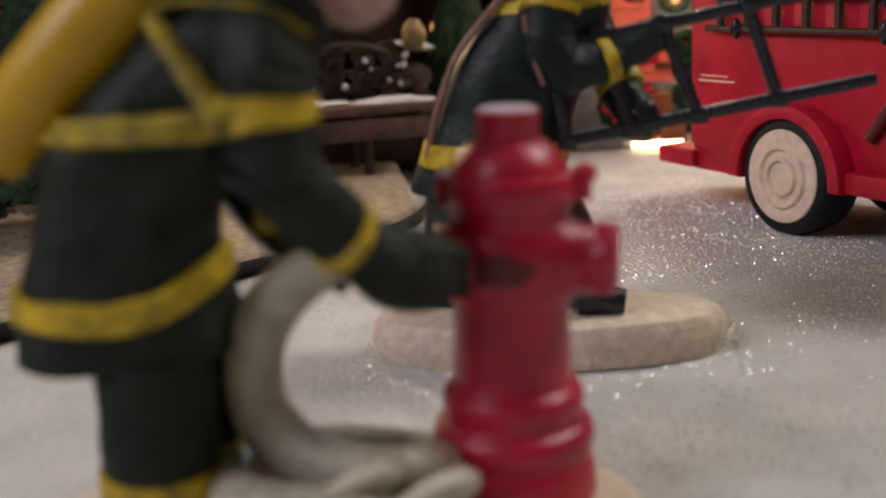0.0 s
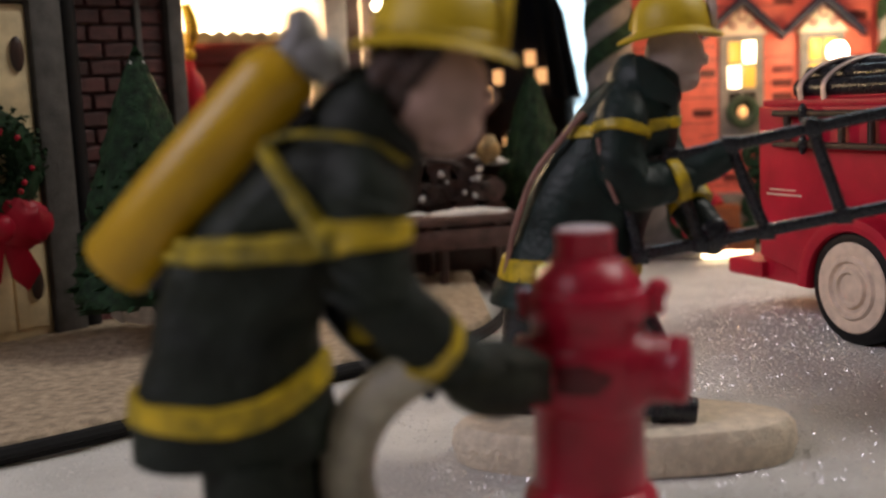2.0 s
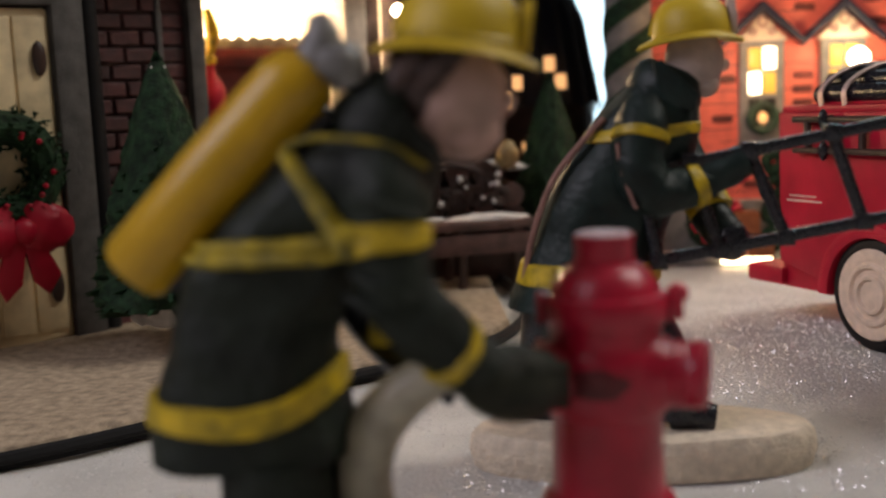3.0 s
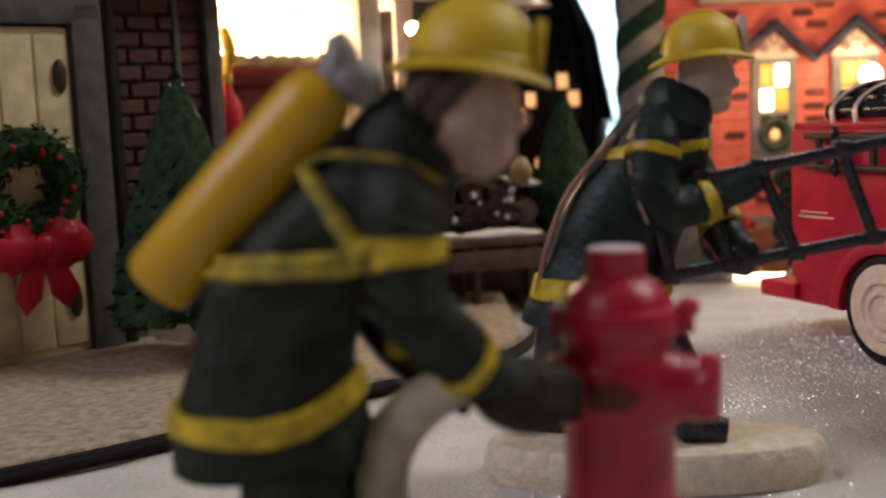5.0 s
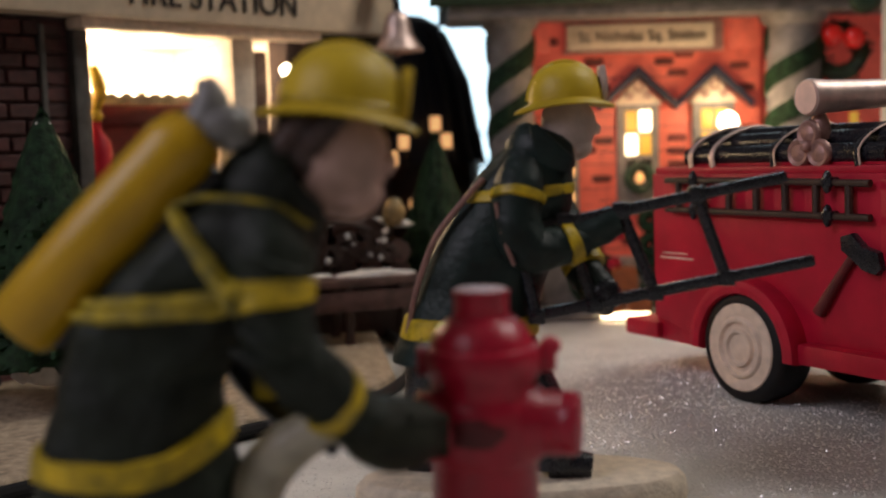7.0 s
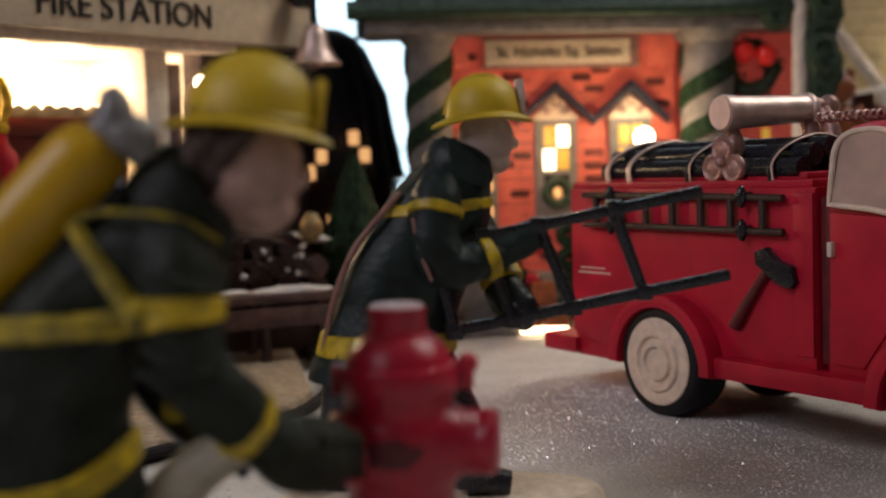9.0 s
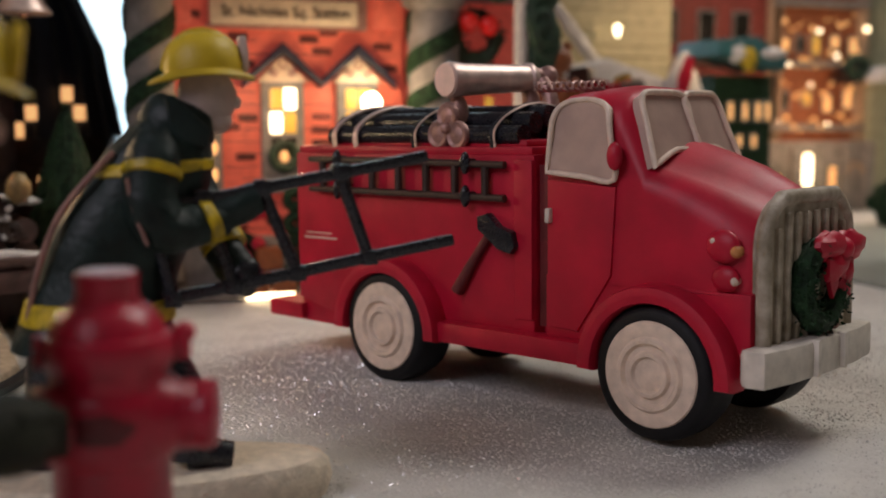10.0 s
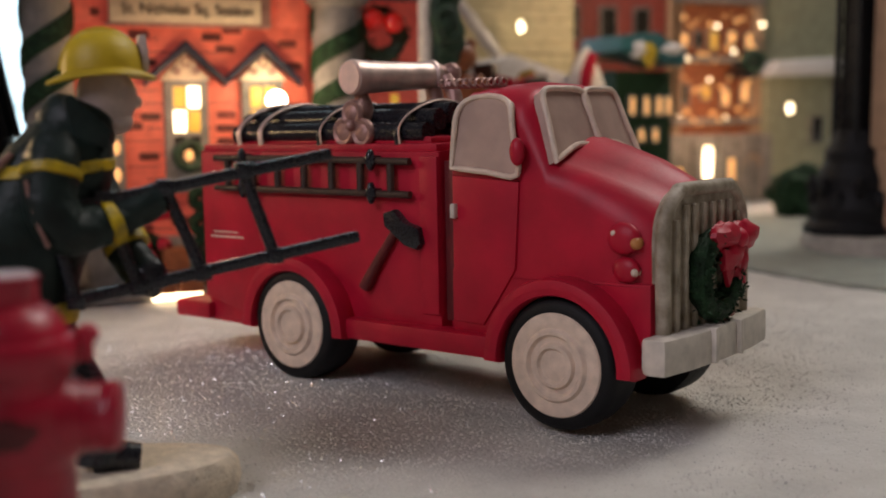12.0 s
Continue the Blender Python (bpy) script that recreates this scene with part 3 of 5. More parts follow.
    coil = [(3.3 + 1.75 * i / 90, 1.55 + 0.16 * math.cos(i * 0.75), 6.60 - 0.02 * i / 90 + 0.09 * math.sin(i * 0.75)) for i in range(91)]
    part("roof_coil", tube(coil, 0.032, 6), COPPER, e, "coiled silver cord on the roof")
    return e


def wreath_pieces(x, y, z, R, r, axis, count, leafy=1.5):
    """Many small leaf slips round a ring."""
    rnd = random.Random(5)
    out = []
    for i in range(count):
        a, b, k = rnd.uniform(0, 2 * math.pi), rnd.uniform(0, 2 * math.pi), rnd.uniform(0.5, 1.0)
        rad = R + r * k * math.cos(b)
        c = (r * k * math.sin(b), rad * math.cos(a), rad * math.sin(a)) if axis == "x" else (rad * math.cos(a), r * k * math.sin(b), rad * math.sin(a))
        leaf = ([(0, 0, 0), (0.06, 0.10, 0.02), (0, 0.24, 0), (-0.06, 0.10, 0.02), (0, 0.1, -0.03)], [[0, 1, 2, 3], [0, 4, 1], [1, 4, 2], [2, 4, 3], [3, 4, 0]])
        m = cm_pose(x + c[0], y + c[1], z + c[2], rnd.uniform(0, 360), rnd.uniform(0, 360), rnd.uniform(0, 360)) @ Matrix.Scale(R * leafy, 4)
        out.append(turned(leaf, m))
    if axis == "x":
        core = [(x, y + R * math.cos(t * math.pi / 14), z + R * math.sin(t * math.pi / 14)) for t in range(28)]
    else:
        core = [(x + R * math.cos(t * math.pi / 14), y, z + R * math.sin(t * math.pi / 14)) for t in range(28)]
    out.append(tube(core, r * 0.75, 8, closed=True))
    return out


fire_engine()


# ---- the hydrant with its hose ----
def hydrant():
    h = thing("fire_hydrant", "glossy red resin fire hydrant on a white base", "hydrant", 0.58, 12.95, 0)
    prof = [(0.88, 0.12), (0.9, 0.3), (0.88, 0.55), (0.82, 0.72), (0.86, 0.8), (0.88, 0.92), (0.84, 1.04), (0.76, 1.1), (0.75, 1.2), (0.77, 1.3), (0.74, 1.42), (0.66, 1.5), (0.63, 1.62), (0.62, 2.35), (0.65, 2.45), (0.68, 2.6), (0.685, 2.9), (0.66, 3.1), (0.62, 3.2), (0.62, 3.44)]
    body = part("barrel", lathe(smooth_path(prof, 3), 48), RED_H, h)
    part("bonnet", lathe([(0.66, 3.42), (0.69, 3.47), (0.70, 3.68), (0.67, 3.75), (0.61, 3.77), (0.58, 3.86), (0.5, 3.99), (0.4, 4.07), (0.34, 4.1), (0.33, 4.14)], 48), RED_H, h)
    part("cap_nut", lathe([(0.33, 4.08), (0.32, 4.3), (0.335, 4.36), (0.325, 4.4), (0.29, 4.41), (0.1, 4.405), (0.01, 4.4)], 32), RED_H, h)
    # the bright reflection on the red top is put into this disc's colour
    part("cap_top", lathe([(0.31, 4.405), (0.29, 4.425), (0.15, 4.43), (0.01, 4.43)], 28), PALE_TOP, h, "speckled top face with a pale pink sheen in its colour")
    noz = part("nozzle", [turned(lathe([(0.50, 0.35), (0.46, 0.62), (0.37, 0.72), (0.36, 0.78)], 32), cm_pose(0, 0, 2.86, 0, 90, -14)),
                          turned(lathe([(0.36, 0.76), (0.385, 0.79), (0.36, 0.83), (0.38, 0.87), (0.355, 0.91), (0.375, 0.96), (0.37, 1.08), (0.33, 1.12), (0.02, 1.13)], 32), cm_pose(0, 0, 2.86, 0, 90, -14))], RED_H, h)
    part("nozzle", [turned(lathe([(0.42, 0.5), (0.4, 0.75), (0.36, 0.82), (0.05, 0.84)], 24), cm_pose(0, 0, 2.86, 0, -90, 20))], RED_H, h)
    part("lug", [ball(0.78, -0.1, 3.74, 0.13, 0.13, 0.12), block(0.6, 0.84, -0.22, 0.02, 3.46, 3.72, 0.04)], RED_H, h)
    part("lug", [block(-0.76, -0.6, -0.2, 0.1, 3.45, 3.78, 0.04)], RED_H, h)
    part("bolt", [ball(-0.72, -0.1, 3.2, 0.07), ball(-0.7, -0.05, 2.9, 0.08)], RED_H, h)
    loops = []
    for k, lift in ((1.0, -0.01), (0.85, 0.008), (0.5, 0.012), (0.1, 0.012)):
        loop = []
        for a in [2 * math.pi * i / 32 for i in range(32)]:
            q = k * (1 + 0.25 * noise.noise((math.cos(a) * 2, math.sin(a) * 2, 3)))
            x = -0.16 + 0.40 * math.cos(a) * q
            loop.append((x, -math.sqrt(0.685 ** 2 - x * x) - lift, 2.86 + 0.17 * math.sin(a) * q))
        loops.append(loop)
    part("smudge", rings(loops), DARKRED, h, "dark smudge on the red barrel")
    return h


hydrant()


def base_disc(name, label, x, y, rx, ry, top, seed):
    loops = []
    for k, z in ((0.97, -0.05), (1.0, top * 0.35), (0.985, top * 0.75), (0.94, top * 0.95), (0.8, top), (0.4, top + 0.02), (0.02, top + 0.02)):
        loops.append([(rx * k * math.cos(a) * (1 + 0.05 * noise.noise((math.cos(a) * 1.5, math.sin(a) * 1.5, seed))), ry * k * math.sin(a) * (1 + 0.06 * noise.noise((math.cos(a) * 1.5, math.sin(a) * 1.5, seed + 3))), z + 0.02 * noise.noise((a * 2, k * 3, seed))) for a in [2 * math.pi * i / 56 for i in range(56)]])
    return single(name, rings(loops), BASE, label, "figurine base", x, y, 0)


base_disc("figurine_base", "white sandy oval base under the ladder carrier", 1.46, 18.35, 2.78, 1.18, 0.62, 1)
base_disc("figurine_base", "white sandy oval base under hydrant and hose", -1.2, 12.6, 3.2, 1.9, 0.24, 7)

hose_path = [(-0.9, 12.1, 3.1, 0.2), (-1.4, 12.15, 2.98, 0.26), (-1.85, 12.2, 2.6, 0.3), (-2.06, 12.2, 2.1, 0.3), (-2.05, 12.2, 1.6, 0.31), (-1.8, 12.1, 1.22, 0.31), (-1.35, 11.9, 1.02, 0.3), (-0.85, 11.75, 0.98, 0.28), (-0.42, 11.95, 0.9, 0.27), (-0.2, 12.5, 0.72, 0.27),
             (-0.6, 13.0, 0.62, 0.28), (-1.4, 13.1, 0.66, 0.28), (-2.1, 12.7, 0.72, 0.3), (-2.35, 12.0, 0.78, 0.31), (-2.0, 11.35, 0.84, 0.32), (-1.3, 11.1, 0.8, 0.33), (-0.6, 11.2, 0.62, 0.3), (-0.25, 11.6, 0.5, 0.28), (-0.5, 12.4, 0.42, 0.26), (-1.6, 12.2, 0.45, 0.28), (-2.2, 11.5, 0.42, 0.28), (-1.4, 10.95, 0.4, 0.28), (-0.5, 11.1, 0.36, 0.26)]
hose = thing("fire_hose", "grey-beige resin fire hose, coiled on the white base", "hose")
part("hose_line", limb(hose_path, 18, 8), HOSE, hose)
for dx, dz in ((0.0, 0.0), (0.72, -0.12)):
    part("hose_fold", tube(smooth_path([(-2.4 + dx, 11.75, 0.4), (-1.95 + dx, 11.25, 0.62 + dz), (-1.45 + dx, 11.1, 0.92 + dz), (-1.05 + dx, 11.25, 1.1 + dz), (-0.82 + dx, 11.5, 1.06 + dz), (-0.9 + dx, 11.85, 0.8 + dz)], 7), [0.26 + 0.05 * math.sin(i * 0.25) for i in range(36)], 18, 0.62), HOSE, hose, "flattened fold of the hose")
part("coupling", [tube([(-0.95, 12.1, 3.09), (-0.7, 12.1, 3.12)], 0.27, 14), ball(-1.12, 12.0, 2.85, 0.08)], BLACK_G, hose)


# ---- the two figurines: one plain mesh each ----
def section(tbl, z):
    zs = [r[0] for r in tbl]
    return [float(np.interp(z, zs, [r[k] for r in tbl])) for k in range(1, 5)]


def torso(tbl, z0, z1, n, grow=0.0, seg=36, crumple=0.0):
    """Rows of z, centre x, centre y, half width, half depth."""
    loops = []
    for i in range(n + 1):
        z = z0 + (z1 - z0) * i / n
        cx, cy, hx, hy = section(tbl, z)
        loop = []
        for k in range(seg):
            a = 2 * math.pi * k / seg
            c, s = math.cos(a), math.sin(a)
            q = 1 + crumple * noise.noise((c * 1.6, s * 1.6, z * 0.9)) + 0.5 * crumple * noise.noise((c * 4, s * 4, z * 2.2))
            sx = math.copysign(abs(c) ** 0.85, c)
            sy = math.copysign(abs(s) ** 0.85, s)
            loop.append((cx + (hx + grow) * sx * q, cy + (hy + grow) * sy * q, z))
        loops.append(loop)
    return rings(loops)


def helmet_pieces(x, y, z, r, h, tilt):
    dome = lathe([(r * 1.0, 0.0), (r * 0.99, h * 0.25), (r * 0.9, h * 0.55), (r * 0.72, h * 0.8), (r * 0.45, h * 0.95), (r * 0.15, h), (0.01, h)], 30)
    brim = []
    for k, dz in ((0.92, 0.06), (1.2, -0.02), (1.27, -0.07), (1.22, -0.09), (0.9, 0.0)):
        brim.append([((r * k + (0.10 * r if math.cos(a) < 0 else 0.0)) * math.cos(a) * 1.03, r * k * math.sin(a) * 0.95, dz - 0.05 * math.cos(2 * a)) for a in [2 * math.pi * i / 36 for i in range(36)]])
    ridge = [tube([(r * 0.99 * math.cos(radians(t)), 0, h * 0.98 * math.sin(radians(t)) + 0.02) for t in range(5, 180, 10)], 0.05, 6)]
    front = softened_slab([(-0.22, 0.0), (-0.26, 0.3), (-0.12, 0.55), (0.12, 0.55), (0.26, 0.3), (0.22, 0.0)], r * 0.92, r * 1.1, 0.03, "x")
    m = cm_pose(x, y, z, 0, tilt, 0)
    return [turned(p, m) for p in (dome, rings(brim), front, *ridge)]


def head_pieces(x, y, z, r):
    return [ball(x, y, z, r, r * 0.85, r * 1.15, 20, 14, 0.06), ball(x + r * 0.98, y, z - r * 0.15, r * 0.2, r * 0.2, r * 0.22, 10, 8), ball(x + r * 0.25, y - r * 0.05, z - r * 0.75, r * 0.6, r * 0.6, r * 0.5, 14, 10)]


def hydrant_worker():
    J, Y, T, H, S, G, B, N, R, W = range(10)
    mats = [JACKET, YELLOW, YELLOW_T, HELMET, SKIN, GLOVE, BLACK_G, GREY, BROWN, YELLOW_W]
    cy = 12.25
    tbl = [(2.28, -3.27, cy, 1.13, 0.95), (2.7, -3.27, cy, 1.03, 0.9), (3.2, -3.26, cy, 0.94, 0.84), (3.8, -3.13, cy, 0.9, 0.84), (4.3, -2.82, cy, 1.05, 0.9), (4.8, -2.38, cy, 1.1, 0.95), (5.3, -2.02, cy, 0.88, 0.92), (5.6, -1.8, cy, 0.55, 0.72), (5.85, -1.6, cy, 0.36, 0.42)]
    p = [(crumpled(torso(tbl, 2.26, 5.85, 40, crumple=0.07), 0.06, 2.2), J)]
    # bands: one at the hem that dips at the middle, one at the chest
    loops = []
    for dz, g in ((0.0, 0.03), (0.03, 0.1), (0.26, 0.1), (0.29, 0.03)):
        loop = []
        for k in range(40):
            a = 2 * math.pi * k / 40
            c, s = math.cos(a), math.sin(a)
            z = 2.67 + 0.3 * max(0, c) ** 2 - 0.05 * s * s * (1 - abs(c)) + dz * 1.1
            x0, y0, hx, hy = section(tbl, z)
            loop.append((x0 + (hx + g) * math.copysign(abs(c) ** 0.85, c), y0 + (hy + g) * math.copysign(abs(s) ** 0.85, s), z))
        loops.append(loop)
    p.append((rings(loops, close=False), Y))
    for dz in (0.0, 0.13):
        loop = []
        for k in range(40):
            a = 2 * math.pi * k / 40
            c, s = math.cos(a), math.sin(a)
            z = 4.47 + dz + 0.05 * c
            x0, y0, hx, hy = section(tbl, z)
            loop.append((x0 + (hx + 0.04) * math.copysign(abs(c) ** 0.85, c), y0 + (hy + 0.04) * math.copysign(abs(s) ** 0.85, s), z))
        p.append((crumpled(tube(loop, 0.08, 7, 1.0, closed=True), 0.03, 4.0), W))
    # shoulder strap on the near side
    strap = smooth_path([(-2.6, 11.5, 5.5), (-2.42, 11.34, 5.25), (-2.24, 11.24, 5.0), (-2.08, 11.18, 4.78), (-1.96, 11.14, 4.6)], 5)
    p.append((tube(strap, [0.09 + 0.06 * i / len(strap) for i in range(len(strap))], 8, 0.7), W))
    p.append((block(-2.1, -1.84, 11.06, 11.3, 4.46, 4.82, 0.08), W))
    p.append((tube(smooth_path([(-2.62, 11.6, 5.56), (-2.2, 11.35, 5.64), (-1.6, 11.4, 5.55), (-1.2, 11.6, 5.3)], 5), 0.03, 8), W))
    # near arm with band and cuff, far arm, gloves
    arm = [(-1.78, 11.7, 5.35, 0.4), (-1.64, 11.52, 4.95, 0.45), (-1.6, 11.44, 4.5, 0.4), (-1.5, 11.42, 4.05, 0.38), (-1.22, 11.5, 3.66, 0.37), (-0.95, 11.65, 3.38, 0.32), (-0.7, 11.8, 3.18, 0.29)]
    p.append((crumpled(limb(arm, 24, 9), 0.055, 2.9), J))
    p.append((crumpled(band(arm, 0.24, 0.345, 0.045), 0.03, 2.9), Y))
    p.append((crumpled(band(arm, 0.76, 0.845, 0.045), 0.03, 2.9), Y))
    for z, dx in ((5.02, 0.02), (4.22, 0.03), (4.0, -0.04)):
        p.append((limb([(-1.98 + dx, 11.2, z + 0.1, 0.03), (-1.72 + dx, 11.06, z, 0.06), (-1.42 + dx, 11.1, z - 0.12, 0.05), (-1.22 + dx, 11.25, z - 0.16, 0.02)], 8, 4), J))
    p.append((limb([(-0.85, 11.75, 3.22, 0.3), (-0.6, 11.9, 3.05, 0.4), (-0.32, 12.05, 2.98, 0.41), (-0.06, 12.2, 2.98, 0.3)], 18, 6), G))
    for k in range(4):
        p.append((limb([(-0.3, 11.72 + 0.1 * k, 3.2 - 0.13 * k, 0.1), (-0.05, 11.9 + 0.08 * k, 3.18 - 0.14 * k, 0.1), (0.1, 12.1 + 0.06 * k, 3.1 - 0.13 * k, 0.08)], 8, 3), G))
    p.append((limb([(-2.15, 12.9, 4.6, 0.4), (-2.2, 13.0, 3.95, 0.36), (-1.92, 12.95, 3.42, 0.33), (-1.5, 12.7, 3.1, 0.3), (-1.1, 12.4, 3.0, 0.26)], 18, 6), B))
    p.append((block(-2.02, -1.72, 12.52, 12.7, 3.28, 3.6, 0.06), W))
    # legs and boots
    for y, dx in ((11.85, 0.0), (12.65, 0.15)):
        p.append((crumpled(limb([(-2.95 + dx, y, 2.3, 0.56), (-2.97 + dx, y, 1.6, 0.6), (-3.0 + dx, y, 1.0, 0.57), (-3.0 + dx, y, 0.6, 0.5)], 20, 6)), J))
        p.append((tube([(-3.0 + dx, y, 1.14), (-3.0 + dx, y, 1.11), (-3.0 + dx, y, 0.78), (-3.0 + dx, y, 0.74)], [0.56, 0.62, 0.61, 0.5], 22), Y))
        p.append((limb([(-3.1 + dx, y, 0.55, 0.42), (-2.95 + dx, y, 0.4, 0.4), (-2.3 + dx, y - 0.05, 0.36, 0.3)], 16, 5), B))
    # head, collar, helmet
    p += [(crumpled(q, 0.05, 3.0), S) for q in head_pieces(-0.96, cy - 0.05, 6.0, 0.55)]
    p += [(ball(-1.45 + 0.1 * k, cy - 0.4 - 0.03 * k, 6.15 + 0.11 * (k % 3), 0.13, 0.1, 0.13, lump=0.5), R) for k in range(6)]
    p.append((ball(-1.2, cy, 6.08, 0.5, 0.5, 0.52, 20, 14, 0.08), R))
    p.append((limb([(-1.5, cy, 5.5, 0.36), (-1.3, cy, 5.75, 0.36), (-1.15, cy, 5.95, 0.36)], 16, 4), S))
    p.append((tube([(-1.85, cy, 5.42), (-1.8, cy, 5.47), (-1.55, cy, 5.72), (-1.42, cy, 5.86), (-1.4, cy, 5.84)], [0.5, 0.62, 0.62, 0.56, 0.4], 28), J))
    p += [(q, H) for q in helmet_pieces(-0.9, cy, 6.46, 0.66, 0.72, 8)]
    p.append((turned(lathe([(0.66, 0.0), (0.69, 0.05), (0.66, 0.1)], 30), cm_pose(-0.9, cy, 6.5, 0, 8, 0)), Y))
    # air tank on the back
    p.append((tube([(-4.4, 12.0, 4.26), (-4.38, 12.0, 4.28), (-4.32, 12.0, 4.34), (-3.42, 12.0, 5.27), (-2.58, 12.0, 6.12), (-2.42, 12.0, 6.27), (-2.33, 12.0, 6.36)], [0.2, 0.37, 0.41, 0.42, 0.41, 0.35, 0.22], 32), T))
    p.append((limb([(-2.42, 12.0, 6.3, 0.22), (-2.28, 12.0, 6.45, 0.24), (-2.25, 12.0, 6.68, 0.18), (-2.3, 12.0, 6.86, 0.1)], 14, 5), N))
    p.append((limb([(-2.3, 11.95, 6.36, 0.2), (-2.06, 11.95, 6.34, 0.24), (-1.95, 11.95, 6.12, 0.16)], 12, 4), N))
    p.append((limb([(-4.0, 12.05, 4.1, 0.16), (-3.4, 12.05, 4.75, 0.2), (-2.6, 12.05, 5.55, 0.2), (-2.2, 12.05, 5.85, 0.16)], 12, 5), B))
    return single("firefighter_figurine", p, mats, "painted resin firefighter in dark coat with yellow air tank", "figurine")


def ladder_carrier():
    J, Y, H, S, B, G, K = range(7)
    mats = [JACKET2, YELLOW, HELMET, SKIN_P, BLACK_G, GLOVE, COPPER]
    cy = 18.25
    tbl = [(2.6, 0.55, cy, 1.12, 0.95), (3.2, 0.66, cy, 1.06, 0.9), (3.9, 0.85, cy, 1.02, 0.86), (4.5, 1.1, cy, 1.05, 0.82), (5.1, 1.42, cy, 0.92, 0.8), (5.6, 1.62, cy, 0.74, 0.72), (5.95, 1.76, cy, 0.5, 0.5), (6.2, 1.86, cy, 0.36, 0.4)]
    p = [(crumpled(torso(tbl, 2.58, 6.2, 30, crumple=0.075), 0.05, 2.0), J)]
    p.append((rings([torso(tbl, z, z + 0.01, 1, g)[0][:36] for z, g in ((2.98, 0.01), (3.0, 0.05), (3.3, 0.05), (3.33, 0.01))], close=False), Y))
    p.append((rings([[(a, b, c + 0.06 * (a - 1.5)) for a, b, c in torso(tbl, z, z + 0.01, 1, g)[0][:36]] for z, g in ((5.18, 0.01), (5.2, 0.04), (5.34, 0.04), (5.36, 0.01))], close=False), Y))
    # near arm to the upper rail, far arm to the lower rail
    arm = [(1.55, 17.72, 5.72, 0.3), (1.42, 17.5, 5.3, 0.4), (1.38, 17.38, 4.8, 0.37), (1.58, 17.35, 4.42, 0.36), (2.0, 17.45, 4.42, 0.33), (2.4, 17.55, 4.54, 0.28)]
    p.append((crumpled(limb(arm, 24, 9), 0.05, 2.4), J))
    p.append((crumpled(band(arm, 0.2, 0.27, 0.04), 0.02, 2.4), Y))
    p.append((crumpled(band(arm, 0.84, 0.95, 0.05), 0.02, 2.4), Y))
    p.append((crumpled(limb([(2.35, 17.56, 4.54, 0.27), (2.65, 17.6, 4.68, 0.29), (2.95, 17.6, 4.82, 0.25)], 14, 5)), J))
    p.append((crumpled(limb([(1.9, 18.6, 5.2, 0.36), (2.2, 18.5, 4.7, 0.34), (2.35, 18.2, 4.3, 0.33), (2.5, 17.9, 3.95, 0.3), (2.7, 17.75, 3.65, 0.3)], 16, 6)), J))
    p.append((tube([(2.42, 18.05, 4.2), (2.5, 17.92, 4.02)], [0.35, 0.35], 18), Y))
    p.append((ball(2.72, 17.7, 3.62, 0.32, 0.28, 0.3, lump=0.25), B))
    # legs, boots
    p.append((limb([(1.0, 18.1, 3.0, 0.62), (1.4, 18.05, 2.3, 0.52), (1.75, 18.0, 1.7, 0.44), (1.92, 18.0, 1.1, 0.36), (1.95, 18.0, 0.8, 0.36)], 18, 6), B))
    p.append((limb([(1.85, 18.0, 0.8, 0.24), (2.2, 17.95, 0.84, 0.24), (2.55, 17.9, 0.8, 0.2)], 14, 5), B))
    p.append((limb([(0.2, 18.5, 2.9, 0.55), (0.0, 18.6, 2.2, 0.45), (-0.15, 18.7, 1.5, 0.36), (-0.25, 18.7, 0.8, 0.34)], 16, 6), B))
    p.append((limb([(-0.4, 18.7, 0.8, 0.24), (0.0, 18.6, 0.8, 0.25), (0.3, 18.55, 0.8, 0.2)], 14, 5), B))
    # worn coat seams
    p.append((tube(smooth_path([(-0.38, 17.85, 3.0), (-0.2, 17.75, 3.8), (0.12, 17.72, 4.6), (0.6, 17.7, 5.2), (0.9, 17.75, 5.5)], 5), 0.05, 6), K))
    p.append((tube(smooth_path([(1.05, 17.2, 5.15), (1.12, 17.15, 4.7), (1.3, 17.1, 4.2)], 5), 0.035, 6), K))
    # head, collar, helmet
    p += [(q, S) for q in head_pieces(2.3, cy, 6.3, 0.45)]
    p.append((tube([(1.8, cy, 5.75), (1.84, cy, 5.85), (1.95, cy, 6.15), (1.98, cy, 6.22)], [0.56, 0.6, 0.5, 0.4], 24), J))
    p.append((softened_slab([(1.62, 6.3), (1.75, 6.34), (2.3, 5.8), (2.22, 5.55), (1.75, 5.7)], 17.62, 17.75, 0.04), J))
    p += [(q, S if k == 2 else H) for k, q in enumerate(helmet_pieces(2.27, cy, 6.66, 0.6, 0.64, -3))]
    return single("firefighter_figurine", p, mats, "painted resin firefighter in dark coat carrying a ladder", "figurine")


hydrant_worker()
ladder_carrier()

